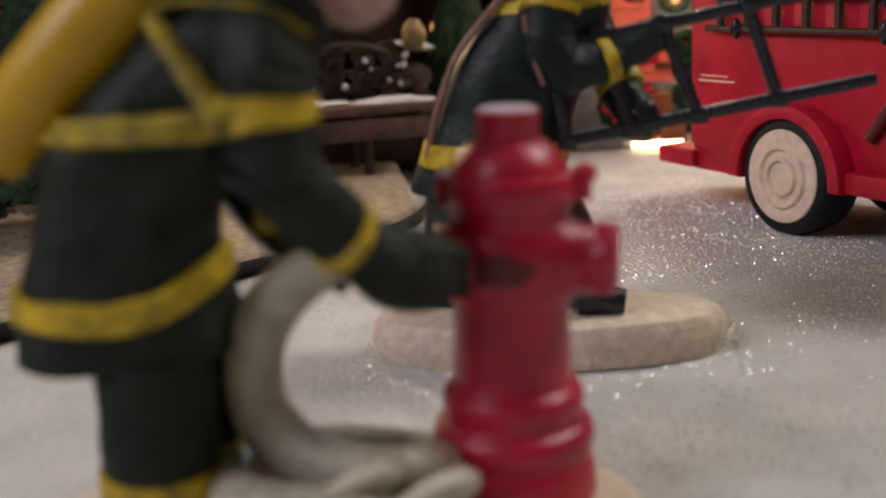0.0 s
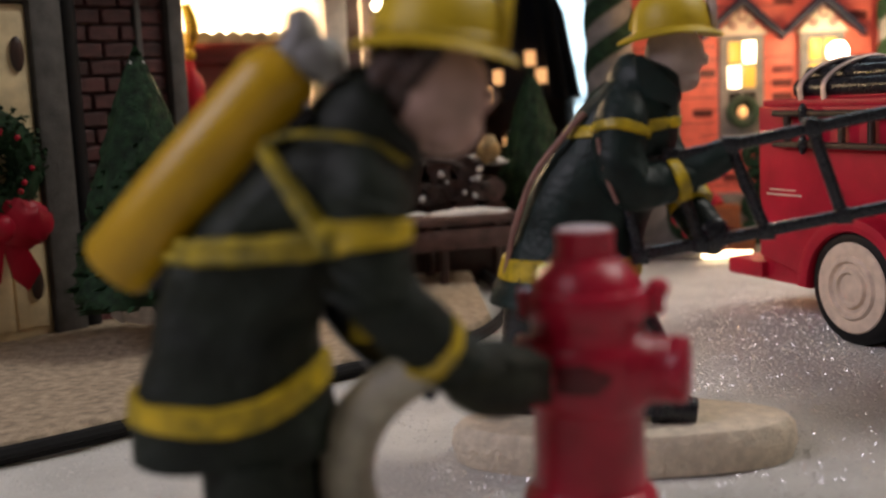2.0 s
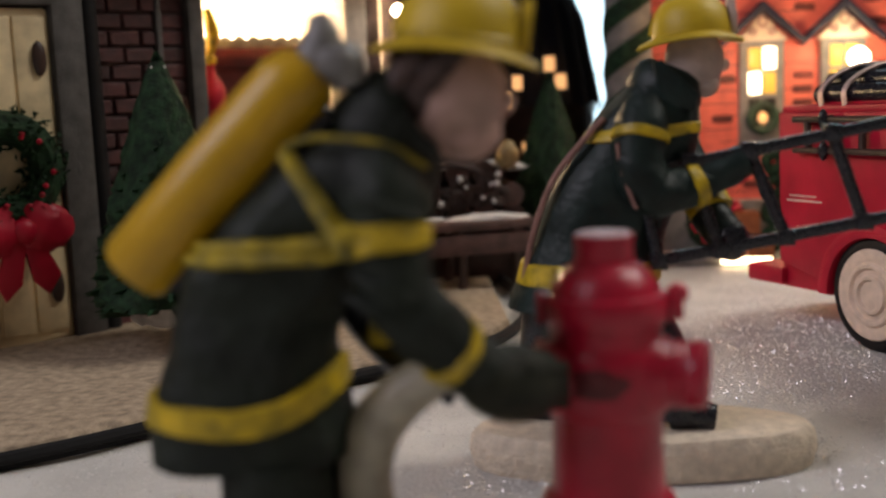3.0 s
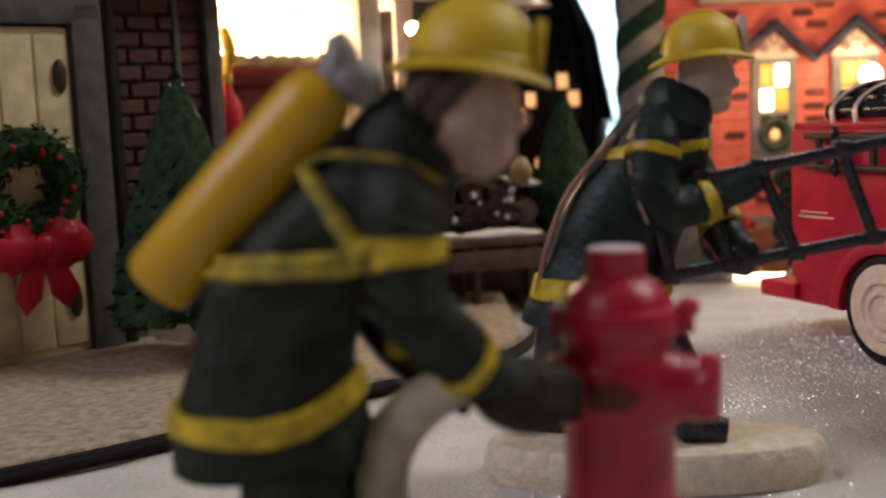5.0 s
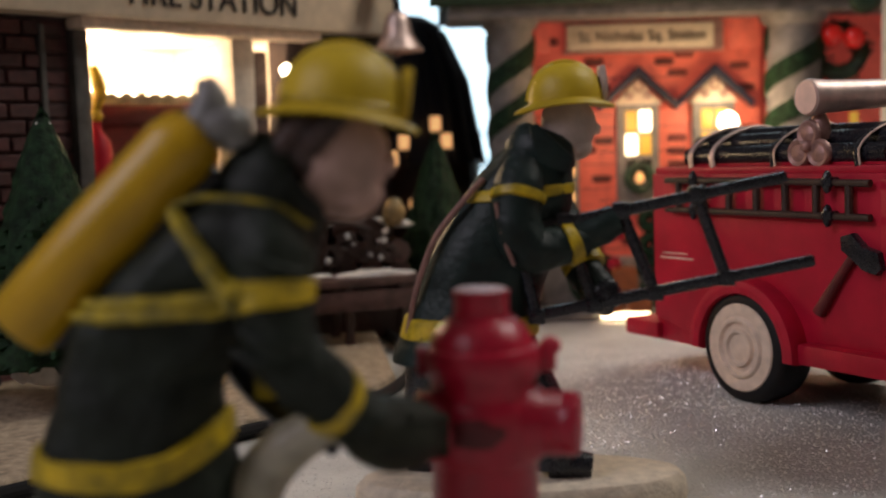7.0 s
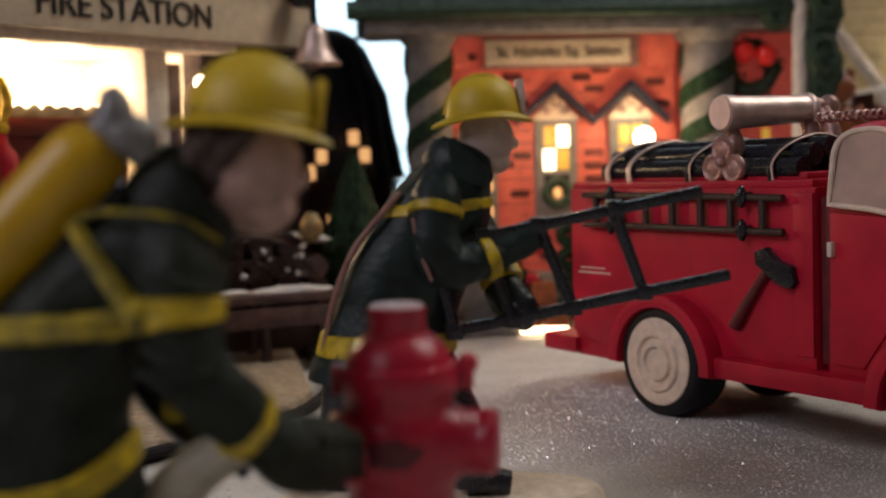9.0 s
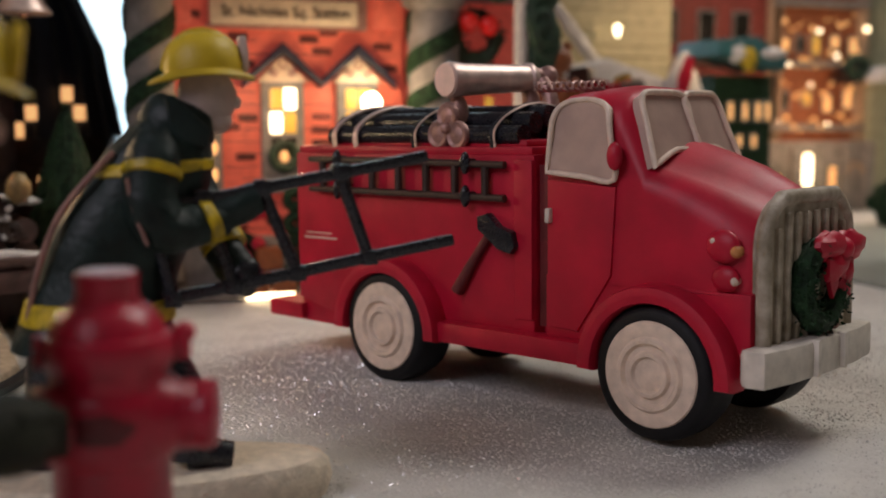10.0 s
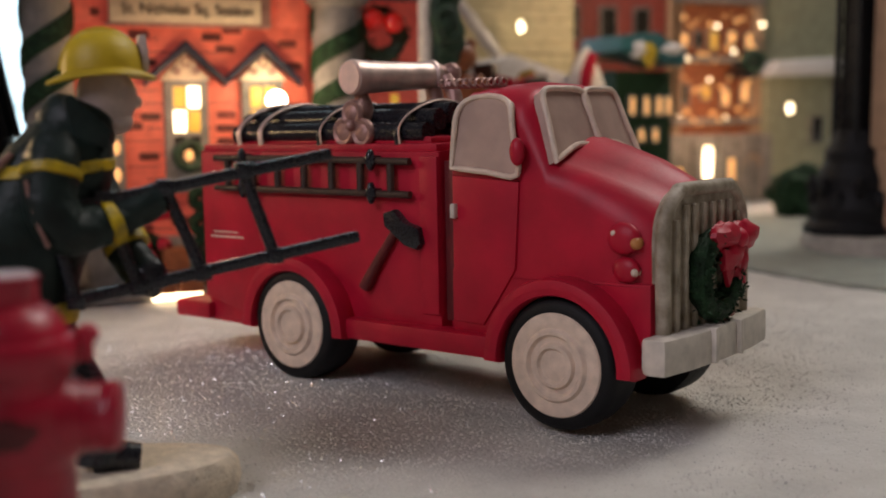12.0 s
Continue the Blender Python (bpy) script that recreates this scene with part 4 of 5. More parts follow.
lad = thing("ladder", "black plastic ladder held by the firefighter figurine", "ladder")
part("rail", block(-2.2, 2.2, -0.08, 0.08, -0.09, 0.09, 0.04), BLACK_G, lad).matrix_local = pose(3.42 * CM, 17.5 * CM, 5.03 * CM, 0, -10.0, 0)
part("rail", block(-2.25, 2.25, -0.08, 0.08, -0.09, 0.09, 0.04), BLACK_G, lad).matrix_local = pose(3.8 * CM, 17.5 * CM, 3.72 * CM, 0, -9.5, 0)
for x0, z0, x1, z1 in ((1.38, 4.7, 1.66, 3.35), (2.12, 4.8, 2.56, 3.5), (3.0, 4.95, 3.52, 3.66), (4.18, 5.17, 4.64, 3.86)):
    part("rung", tube([(x0, 17.5, z0), (x1, 17.5, z1)], 0.095, 10), BLACK_G, lad)
    part("rung_joint", [block(x0 - 0.13, x0 + 0.13, 17.38, 17.62, z0 - 0.12, z0 + 0.14, 0.04), block(x1 - 0.13, x1 + 0.13, 17.38, 17.62, z1 - 0.12, z1 + 0.12, 0.04)], BLACK_G, lad)

cable_path = smooth_path([(-22, 9.5, 0.05), (-14, 14.6, 0.07), (-9.48, 18.0, 0.08), (-7.2, 20.0, 0.08), (-4.2, 23.2, 0.08), (-2.6, 24.6, 0.08), (-1.0, 27.0, 0.08), (-0.6, 31, 0.08), (-2, 38, 0.05)], 8)
cable = thing("power_cable", "flat black lamp cable lying on the snow", "cable")
part("wire", tube(cable_path, 0.12, 8), BLACK, cable)
part("wire", tube([(x + 0.06, y - 0.08, z + 0.12) for x, y, z in cable_path], 0.12, 8), BLACK, cable)


# ---- the sandy snow slab that the fire station stands on, its edge along the cable ----
def sandy_slab():
    edge = [(x - 0.22, y + 0.28) for x, y, _ in cable_path[4:52]]
    back = [(-2.5, 42), (-14, 50), (-40, 38), (-44, 8)]
    rim = edge + back
    mid = Vector((-14, 27))
    loops = []
    for k, z in ((0.0, -0.1), (0.0, 0.14), (0.06, 0.24), (0.2, 0.27), (1.0, 0.27), (4.0, 0.27), (9.0, 0.27)):
        loop = []
        for i, (x, y) in enumerate(rim):
            q = Vector((x, y))
            q += (mid - q).normalized() * (k + 0.05 * noise.noise((i * 0.7, z * 5, 2)))
            loop.append((q.x, q.y, z + 0.05 * noise.noise((q.x * 0.8, q.y * 0.8, 6))))
        loops.append(loop)
    return rings(loops)


SAND = mat("coarse_sandy_snow", (0.40, 0.31, 0.21), 0.75, vary=0.4, scale=420, bump=1.0, fine=1300)
single("station_base", sandy_slab(), SAND, "coarse sand-coloured snow slab under the fire station", "base", kind="structure")

# ---- pines ----
def pine(name, label, x, y, height, radius, z=0.0, seed=1, snow=0.2, pot=None, foliage=None):
    rnd = random.Random(seed)
    t = thing(name, label, "tree", x, y, z, group="model pines")
    part("trunk", limb([(0, 0, 0, 0.22), (0, 0, height * 0.5, 0.16), (0.02, 0, height * 0.95, 0.05)], 8, 3), WOOD, t)
    leaves, tips = [], []
    tiers = int(height * 4.2)
    for k in range(tiers):
        u = k / (tiers - 1)
        zz = height * (0.12 + 0.86 * u)
        rr = radius * (1 - u) ** 0.85 + 0.06
        count = int(10 + 26 * (1 - u))
        for i in range(count):
            a = 2 * math.pi * (i + rnd.random()) / count
            r = rr * rnd.uniform(0.7, 1.12)
            droop = rnd.uniform(0.1, 0.32)
            w = rnd.uniform(0.10, 0.2)
            ca, sa = math.cos(a), math.sin(a)
            p = [(0.25 * r * ca, 0.25 * r * sa, zz + 0.12), (0.7 * r * ca - w * sa, 0.7 * r * sa + w * ca, zz - droop * 0.4), (r * ca, r * sa, zz - droop), (0.7 * r * ca + w * sa, 0.7 * r * sa - w * ca, zz - droop * 0.4), (0.6 * r * ca, 0.6 * r * sa, zz - droop - 0.12)]
            piece = (p, [[0, 1, 2, 3], [0, 4, 1], [1, 4, 2], [2, 4, 3], [3, 4, 0]])
            (tips if rnd.random() < snow * (0.4 + u) else leaves).append(piece)
    core = []
    for k in range(31):
        u = k / 30
        loop = []
        for i in range(40):
            a = 2 * math.pi * i / 40
            q = Vector((2.2 * math.cos(a), 2.2 * math.sin(a), u * height * 1.1 + seed))
            rr = (radius * (1 - u) ** 0.8 * 0.9 + 0.04) * (1 + 0.14 * noise.noise(q * 1.4) + 0.16 * noise.noise(q * 3.7))
            loop.append((rr * math.cos(a), rr * math.sin(a), height * (0.1 + 0.88 * u)))
        core.append(loop)
    cr = part("crown", [rings(core)] + leaves, foliage or PINE, t)
    if tips:
        part("snow", tips, SNOWY, cr, "white flocked branch tips")
    if pot:
        part("pot", [lathe([(0.5, 0.0), (0.75, 0.1), (0.85, 0.9), (0.8, 1.0), (0.1, 1.0)], 20), *[ball(0.8 * math.cos(k * 1.1), 0.8 * math.sin(k * 1.1), 0.25 + 0.5 * (k % 3) / 2, 0.22, lump=0.4) for k in range(7)]], pot, t, "snowy rough pot")
    return t


# ---- left: the fire station, its front turned 48 degrees ----
def fire_station():
    h = thing("fire_station", "dark brick model fire station with a brightly lit garage", "model building", -11.8, 27.8, 0, 48)
    wall = part("front_wall", [block(-9, 1.0, 0.1, 1.0, 0, 14, 0.02), block(1.0, 4.1, 0.12, 1.0, 0, 9.4, 0.02), block(11.4, 16, 0.12, 1.0, 0, 9.4, 0.02), block(1.0, 16, 0.12, 1.0, 9.4, 14, 0.02), block(4.1, 11.4, 0.12, 1.0, 0, 0.5, 0.02)], MORTAR, h)
    rnd = random.Random(3)
    for row in range(22):
        z = 0.1 + row * 0.43
        off = 0.4 if row % 2 else 0.0
        for k in range(4):
            x0 = max(1.02, 1.02 + k * 0.9 - off)
            x1 = min(2.84, 1.02 + (k + 1) * 0.9 - off - 0.07)
            if x1 - x0 > 0.15:
                part("brick", block(x0, x1, 0.0 - rnd.uniform(0, 0.05), 0.2, z, z + 0.36, 0.04, 1), BRICK_D, wall)
        part("brick", block(2.95, 3.7, 0.06, 0.2, z, z + 0.36, 0.04, 1), BRICK_D, wall)
    part("pilaster", [block(2.82, 2.98, -0.1, 0.3, 0, 9.4, 0.05), block(3.75, 4.2, -0.15, 0.5, 0, 9.3, 0.06)], STONE_D, h, "grey corner pilaster")
    part("side_wall", [block(-9, -8.6, 1.0, 12, 0, 14, 0.02), block(15.6, 16, 1.0, 9, 0, 14, 0.02), block(-9, 16, 8.6, 9, 0, 14, 0.02)], MORTAR, h)
    part("roof", softened_slab([(-0.6, 14.0), (4.5, 18.5), (9.6, 14.0)], -9.4, 16.4, 0.1, "x"), STONE_D, h)
    # interior
    for q in ((4.1, 11.4, 6.0, 6.2, 0.4, 9.4), (3.9, 4.1, 1.0, 6.2, 0.4, 9.4), (11.4, 11.6, 1.0, 6.2, 0.4, 9.4), (4.1, 11.4, 1.0, 6.2, 9.42, 9.6), (4.1, 11.4, 0.9, 6.2, 0.4, 0.55)):
        part("interior_wall", block(*q, 0), INNER, h, "white interior wall")
    part("column", [block(9.1, 9.95, -0.05, 0.8, 0.3, 9.3, 0.08)], CREAM_W, h, "white column between garage and side door")
    sd = part("side_door", block(10.0, 10.75, 0.3, 0.6, 0.4, 9.0, 0.05), WOOD, h, "dark brown side door")
    part("lintel", [block(3.7, 12.2, -0.7, 0.15, 9.3, 9.6, 0.08)], CREAM, h)
    sign = part("sign", [block(1.2, 15.4, -0.9, 0.1, 9.6, 11.4, 0.12)], SIGN_C, h, "long cream signboard")
    writing("FIRE STATION", 1.0, LETTER, sign, cm_pose(8.0, -0.93, 9.98), width=5.9)
    part("cornice", [block(1.0, 15.8, -1.2, 0.3, 11.4, 11.9, 0.15)], STONE, h)
    part("wall_lamp", ball(11.0, -0.3, 8.4, 0.2), BULB, h, "small glowing wall lamp")
    part("bracket", [block(14.9, 15.3, -1.0, 0.2, 8.8, 9.5, 0.1), block(15.2, 16.2, -1.0, -0.6, 9.4, 9.8, 0.1)], STONE_D, h)
    # the cream side door with frame and hinges
    d = part("door", [block(-6.5, -0.2, -0.3, 0.15, 0.25, 8.3, 0.12)], DOOR_C, h, "cream-painted plank door")
    for k in range(7):
        part("plank", block(-6.4 + k * 0.88, -5.58 + k * 0.88, -0.36, -0.2, 0.5, 8.1, 0.05), DOOR_C, d)
    part("hinge", ball(-0.55, -0.4, 7.1, 0.18, 0.1, 0.42), BROWN, d, "dark oval hinge")
    part("hinge", ball(-0.6, -0.4, 1.6, 0.18, 0.1, 0.42), BROWN, d, "dark oval hinge")
    part("door_frame", [block(-0.2, 0.62, -0.5, 0.3, 0.0, 8.9, 0.1), block(-6.8, 0.62, -0.5, 0.3, 8.35, 9.2, 0.12)], STONE_D, h, "grey door frame")
    part("downpipe", tube([(0.85, -0.15, 0.2), (0.85, -0.15, 9.4)], 0.26, 12), BLACK, h)
    w = part("wreath", wreath_pieces(-1.75, -0.66, 4.5, 1.02, 0.55, "y", 700, 0.9), GREEN, h, "green wreath on the cream door")
    rb = random.Random(9)
    part("berry", [ball(-1.75 + 1.0 * math.cos(a) + rb.uniform(-0.25, 0.25), -1.12, 4.5 + 1.0 * math.sin(a) + rb.uniform(-0.25, 0.25), 0.07, seg) for a, seg in [(0.5 * i, 0.07) for i in range(13)]], RED, w, "tiny red berries")
    part("bow", [ball(-2.2, -1.0, 3.05, 0.72, 0.28, 0.55, lump=0.45), ball(-1.05, -1.0, 3.12, 0.68, 0.28, 0.55, lump=0.45), ball(-1.6, -1.1, 3.1, 0.3, 0.25, 0.32), softened_slab([(-1.7, 3.1), (-1.3, 3.1), (-0.75, 2.0), (-1.1, 1.55), (-1.45, 1.9)], -1.1, -0.95, 0.05), softened_slab([(-1.95, 3.1), (-1.5, 3.1), (-1.75, 1.85), (-2.15, 1.5), (-2.35, 1.95)], -1.12, -0.97, 0.05)], RED, w, "red bow under the wreath")
    return h


fire_station()
F48 = Matrix.Translation((-11.8, 27.8, 0)) @ cm_pose(0, 0, 0, 0, 0, 48)
point_lamp("garage_bulb", F48 @ Vector((6.6, 3.2, 8.9)), 0.16, (1.0, 0.72, 0.45), 0.5)
point_lamp("garage_bulb", F48 @ Vector((9.0, 3.6, 8.6)), 0.08, (1.0, 0.72, 0.45), 0.5)

q = F48 @ Vector((7.3, 2.6, 1.3))
ge = thing("garage_engine", "old red fire engine parked inside the lit garage", "toy truck", q.x, q.y, q.z, 48)
part("body", [block(-1.9, 2.4, -1.0, 1.4, 0.8, 5.6, 0.3), block(-1.8, 2.3, -1.1, 1.4, 5.5, 6.1, 0.2)], DARKRED, ge)
for k in range(8):
    part("hose_fold", limb([(-1.8 + k * 0.5, -0.9, 6.2, 0.26), (-1.6 + k * 0.5, 0.2, 6.35, 0.3), (-1.7 + k * 0.5, 1.2, 6.2, 0.26)], 10, 4), HOSE, ge, "beige folded hose")
for x in (-1.2, 1.7):
    part("wheel", turned(lathe([(0.2, 0.2), (0.9, 0.2), (1.0, 0.0), (0.95, -0.3), (0.2, -0.3)], 24), cm_pose(x, -1.1, 0.25, 90)), BLACK, ge)
q = F48 @ Vector((5.15, 1.2, 0.55))
ex = thing("fire_extinguisher", "small red extinguisher beside the garage opening", "extinguisher", q.x, q.y, q.z, 48)
part("bottle", lathe([(0.3, 0), (0.42, 0.05), (0.42, 5.4), (0.36, 5.8), (0.15, 6.1), (0.14, 6.4)], 20), RED, ex)
part("valve", [ball(0, 0, 6.5, 0.2), limb([(0, 0, 6.6, 0.1), (0.1, -0.1, 7.2, 0.2), (0, 0, 7.9, 0.12)], 8, 3)], YELLOW, ex, "brass valve")

pine("potted_pine", "dark green model pine with white tips in a pot", -8.75, 26.3, 6.4, 2.0, 0.75, 11, 0.06, SNOWY, GREEN)
pine("model_pine", "small green model pine beside the bench", 0.35, 36.6, 6.4, 1.75, 0.0, 23, 0.05, None, GREEN)
pine("model_pine", "dark model pine behind the bench", -4.6, 37.5, 5.2, 1.5, 0.0, 31, 0.12)
pine("model_pine", "dark green model pine beside a far house", 20.2, 47.0, 11.0, 2.6, 0.0, 41, 0.05)
bush = thing("round_bush", "round dark green model bush by the iron column", "bush", 43.0, 50.5, 0)
part("twig_ball", crumpled(ball(0, 0, 1.3, 1.7, 1.5, 1.25, 24, 16, 0.4), 0.2, 1.5), GREEN, bush)
part("leaves", [q for k in range(5) for q in wreath_pieces(0.7 * math.cos(k * 1.3), -0.5 + 0.3 * math.sin(k), 1.3 + 0.5 * math.sin(k * 1.3), 0.8, 0.6, "y", 70, 1.1)], GREEN, bush)


def bench():
    b = thing("bench", "brown wooden model bench with snow on its seat", "bench", -2.5, 33.2, 0, 20)
    for k in range(4):
        part("seat_plank", block(-2.6, 2.3 - 0.1 * (k % 2), -0.95 + k * 0.42, -0.58 + k * 0.42, 1.95, 2.2, 0.06), WOOD, b)
    part("apron", block(-2.5, 2.2, -0.92, -0.7, 1.25, 1.85, 0.06), WOOD, b)
    part("back_rail", limb([(-2.5, 0.85, 2.5, 0.08), (-1.2, 0.85, 3.5, 0.1), (-0.1, 0.85, 3.75, 0.1), (1.0, 0.85, 3.5, 0.1), (2.1, 0.85, 2.5, 0.08)], 8, 6), BROWN, b)
    for k in range(9):
        cx, cz = -1.9 + k * 0.45, 2.75 + 0.35 * (k % 2)
        curl = [(cx + (0.34 - 0.012 * t) * math.cos(t * 0.55 + k), 0.82, cz + (0.34 - 0.012 * t) * math.sin(t * 0.55 + k)) for t in range(20)]
        part("scroll", tube(curl, 0.06, 6), BROWN, b, "dark iron scroll")
    rb = random.Random(4)
    part("snow_fleck", [ball(rb.uniform(-2.2, 1.9), 0.72, rb.uniform(2.5, 3.6), rb.uniform(0.05, 0.11), lump=0.4, seg=8, rows=6) for k in range(13)], SNOWY, b, "flecks of snow on the iron")
    for x in (-2.3, -0.1, 2.0):
        for y in (-0.75, 0.75):
            part("leg", limb([(x, y, 0, 0.16), (x + 0.05, y, 1.0, 0.13), (x, y, 2.0, 0.16)], 8, 3), BROWN, b)
    part("snow", [ball(0.9, -0.2, 2.22, 1.2, 0.5, 0.13, lump=0.3), ball(-1.2, 0.0, 2.22, 0.9, 0.5, 0.1, lump=0.3)], SNOWY, b, "patches of snow on the seat")
    return b


bench()
rnd = random.Random(9)
logs = thing("log_pile", "dark log pile dusted with snow behind the bench", "log pile", -2.6, 35.2, 0, 15)
for k in range(14):
    x, z = -1.9 + (k % 5) * 0.85 + rnd.uniform(-0.1, 0.1), 2.1 + (k // 5) * 0.62
    part("log", turned(lathe([(0.05, -1.0), (0.36, -0.98), (0.38, 0.0), (0.36, 0.98), (0.05, 1.0)], 12), cm_pose(x, 0, z, 90 + rnd.uniform(-8, 8), rnd.uniform(-10, 10), 0)), BROWN if k % 3 else WOOD, logs)
part("snow", [ball(-1.5 + k * 0.8, -0.3, 3.55 + 0.1 * (k % 2), 0.45, 0.5, 0.12, lump=0.4) for k in range(5)], SNOWY, logs)
part("stand", block(-2.4, 2.2, -0.7, 0.9, 0, 1.8, 0.1), BROWN, logs)
single("lantern_ball", [ball(0, 0, 0, 0.36, 0.36, 0.45, lump=0.15)], BRASS, "cream-gold round ornament on the log pile", "ornament", -1.0, 34.6, 3.95)

# ---- the dark turret house between the two stations ----
dk = thing("dark_turret_house", "dark model house with a flared roof and lit windows", "model building", -0.6, 45.5, 0)
part("roof", lathe([(2.95, 5.2), (2.75, 6.0), (2.55, 7.2), (2.35, 8.4), (2.0, 9.3), (1.6, 10.0), (1.35, 10.6), (0.7, 10.95), (0.05, 11.0)], 20), NAVY, dk, "black fluted roof")
for k in range(20):
    a = 2 * math.pi * k / 20
    part("roof_rib", tube([(2.97 * math.cos(a), 2.97 * math.sin(a), 5.2), (2.58 * math.cos(a), 2.58 * math.sin(a), 7.2), (2.37 * math.cos(a), 2.37 * math.sin(a), 8.4), (1.5 * math.cos(a), 1.5 * math.sin(a), 10.3)], 0.09, 6), BLACK_G, dk)
part("wall", lathe([(2.8, 0), (2.8, 5.4), (0.1, 5.4)], 20), BROWN, dk)
for x, z in ((1.05, 6.7), (1.45, 6.05), (-0.15, 6.05), (-0.6, 5.45), (0.2, 3.6), (-1.4, 3.4)):
    part("window", block(x - 0.2, x + 0.2, -2.95, -2.2, z - 0.27, z + 0.27, 0.05), WINDOW_A, dk, "small amber lit window")
bell = thing("silver_bell", "silver bell hanging from the fire station corner", "bell", -0.75, 37.6, 9.0)
part("bell_body", lathe([(0.82, 0.0), (0.86, 0.06), (0.7, 0.25), (0.5, 0.6), (0.42, 1.0), (0.3, 1.25), (0.08, 1.35)], 28), SILVER, bell)
part("clapper", ball(0, 0, 0.02, 0.16), COPPER, bell)
part("hanger", [tube([(0, 0, 1.3), (-0.05, 0, 2.2), (-0.5, 0.1, 2.9), (-1.3, 0.3, 3.1)], 0.12, 8), ball(-0.3, 0, 2.2, 0.5, 0.4, 0.35, lump=0.5)], BLACK_G, bell)


# ---- the railway station straight ahead ----
def gable_window(h, x):
    w = part("window", block(x - 0.72, x + 0.72, -0.28, 0.1, 3.6, 7.3, 0.06), STONE, h, "grey-framed lit window")
    for i, (dx, z, m) in enumerate(((-0.24, 6.55, WINDOW_Y), (0.24, 6.55, WINDOW_W if x < 9 else WINDOW_Y), (-0.24, 5.75, WINDOW_W if x < 9 else WINDOW_Y), (0.24, 5.75, WINDOW_Y), (-0.24, 4.9, DARKPANE), (0.24, 4.9, DARKPANE))):
        part("pane", block(x + dx - 0.2, x + dx + 0.2, -0.33, -0.1, z - 0.36, z + 0.34, 0.03), m, w)
    part("tympanum", softened_slab([(x - 0.85, 7.1), (x + 0.85, 7.1), (x, 8.02)], -0.3, 0.05, 0.03), SIGN_C, w, "cream gable filling")
    for s in (-1, 1):
        curl = [(x + s * (0.32 + 0.16 * math.cos(t * 0.7) * (1 - t / 14)), -0.36, 7.38 + 0.16 * math.sin(t * 0.7) * (1 - t / 14)) for t in range(12)]
        part("scroll", tube(curl, 0.045, 6), COPPER, w, "brown scroll ornament")
    part("scroll", tube([(x + 0.14 * math.cos(t * 0.6), -0.36, 7.72 + 0.17 * math.sin(t * 0.6)) for t in range(11)], 0.045, 6), COPPER, w)
    g = part("gable", [softened_slab([(x - 1.36, 6.9), (x - 1.32, 7.16), (x, 8.4), (x + 1.28, 7.16), (x + 1.32, 6.9), (x, 8.06)], -0.62, 0.1, 0.04)], NAVY, h, "navy gable roof over the window")
    wr = part("wreath", wreath_pieces(x, -0.42, 4.6, 0.42, 0.18, "y", 90), PINE, w, "small dark wreath")
    part("wreath_light", ball(x, -0.4, 4.6, 0.16, 0.1, 0.2), WINDOW_A, wr)
    part("sill", block(x - 0.85, x + 0.85, -0.5, 0.1, 3.4, 3.65, 0.06), STONE, w)


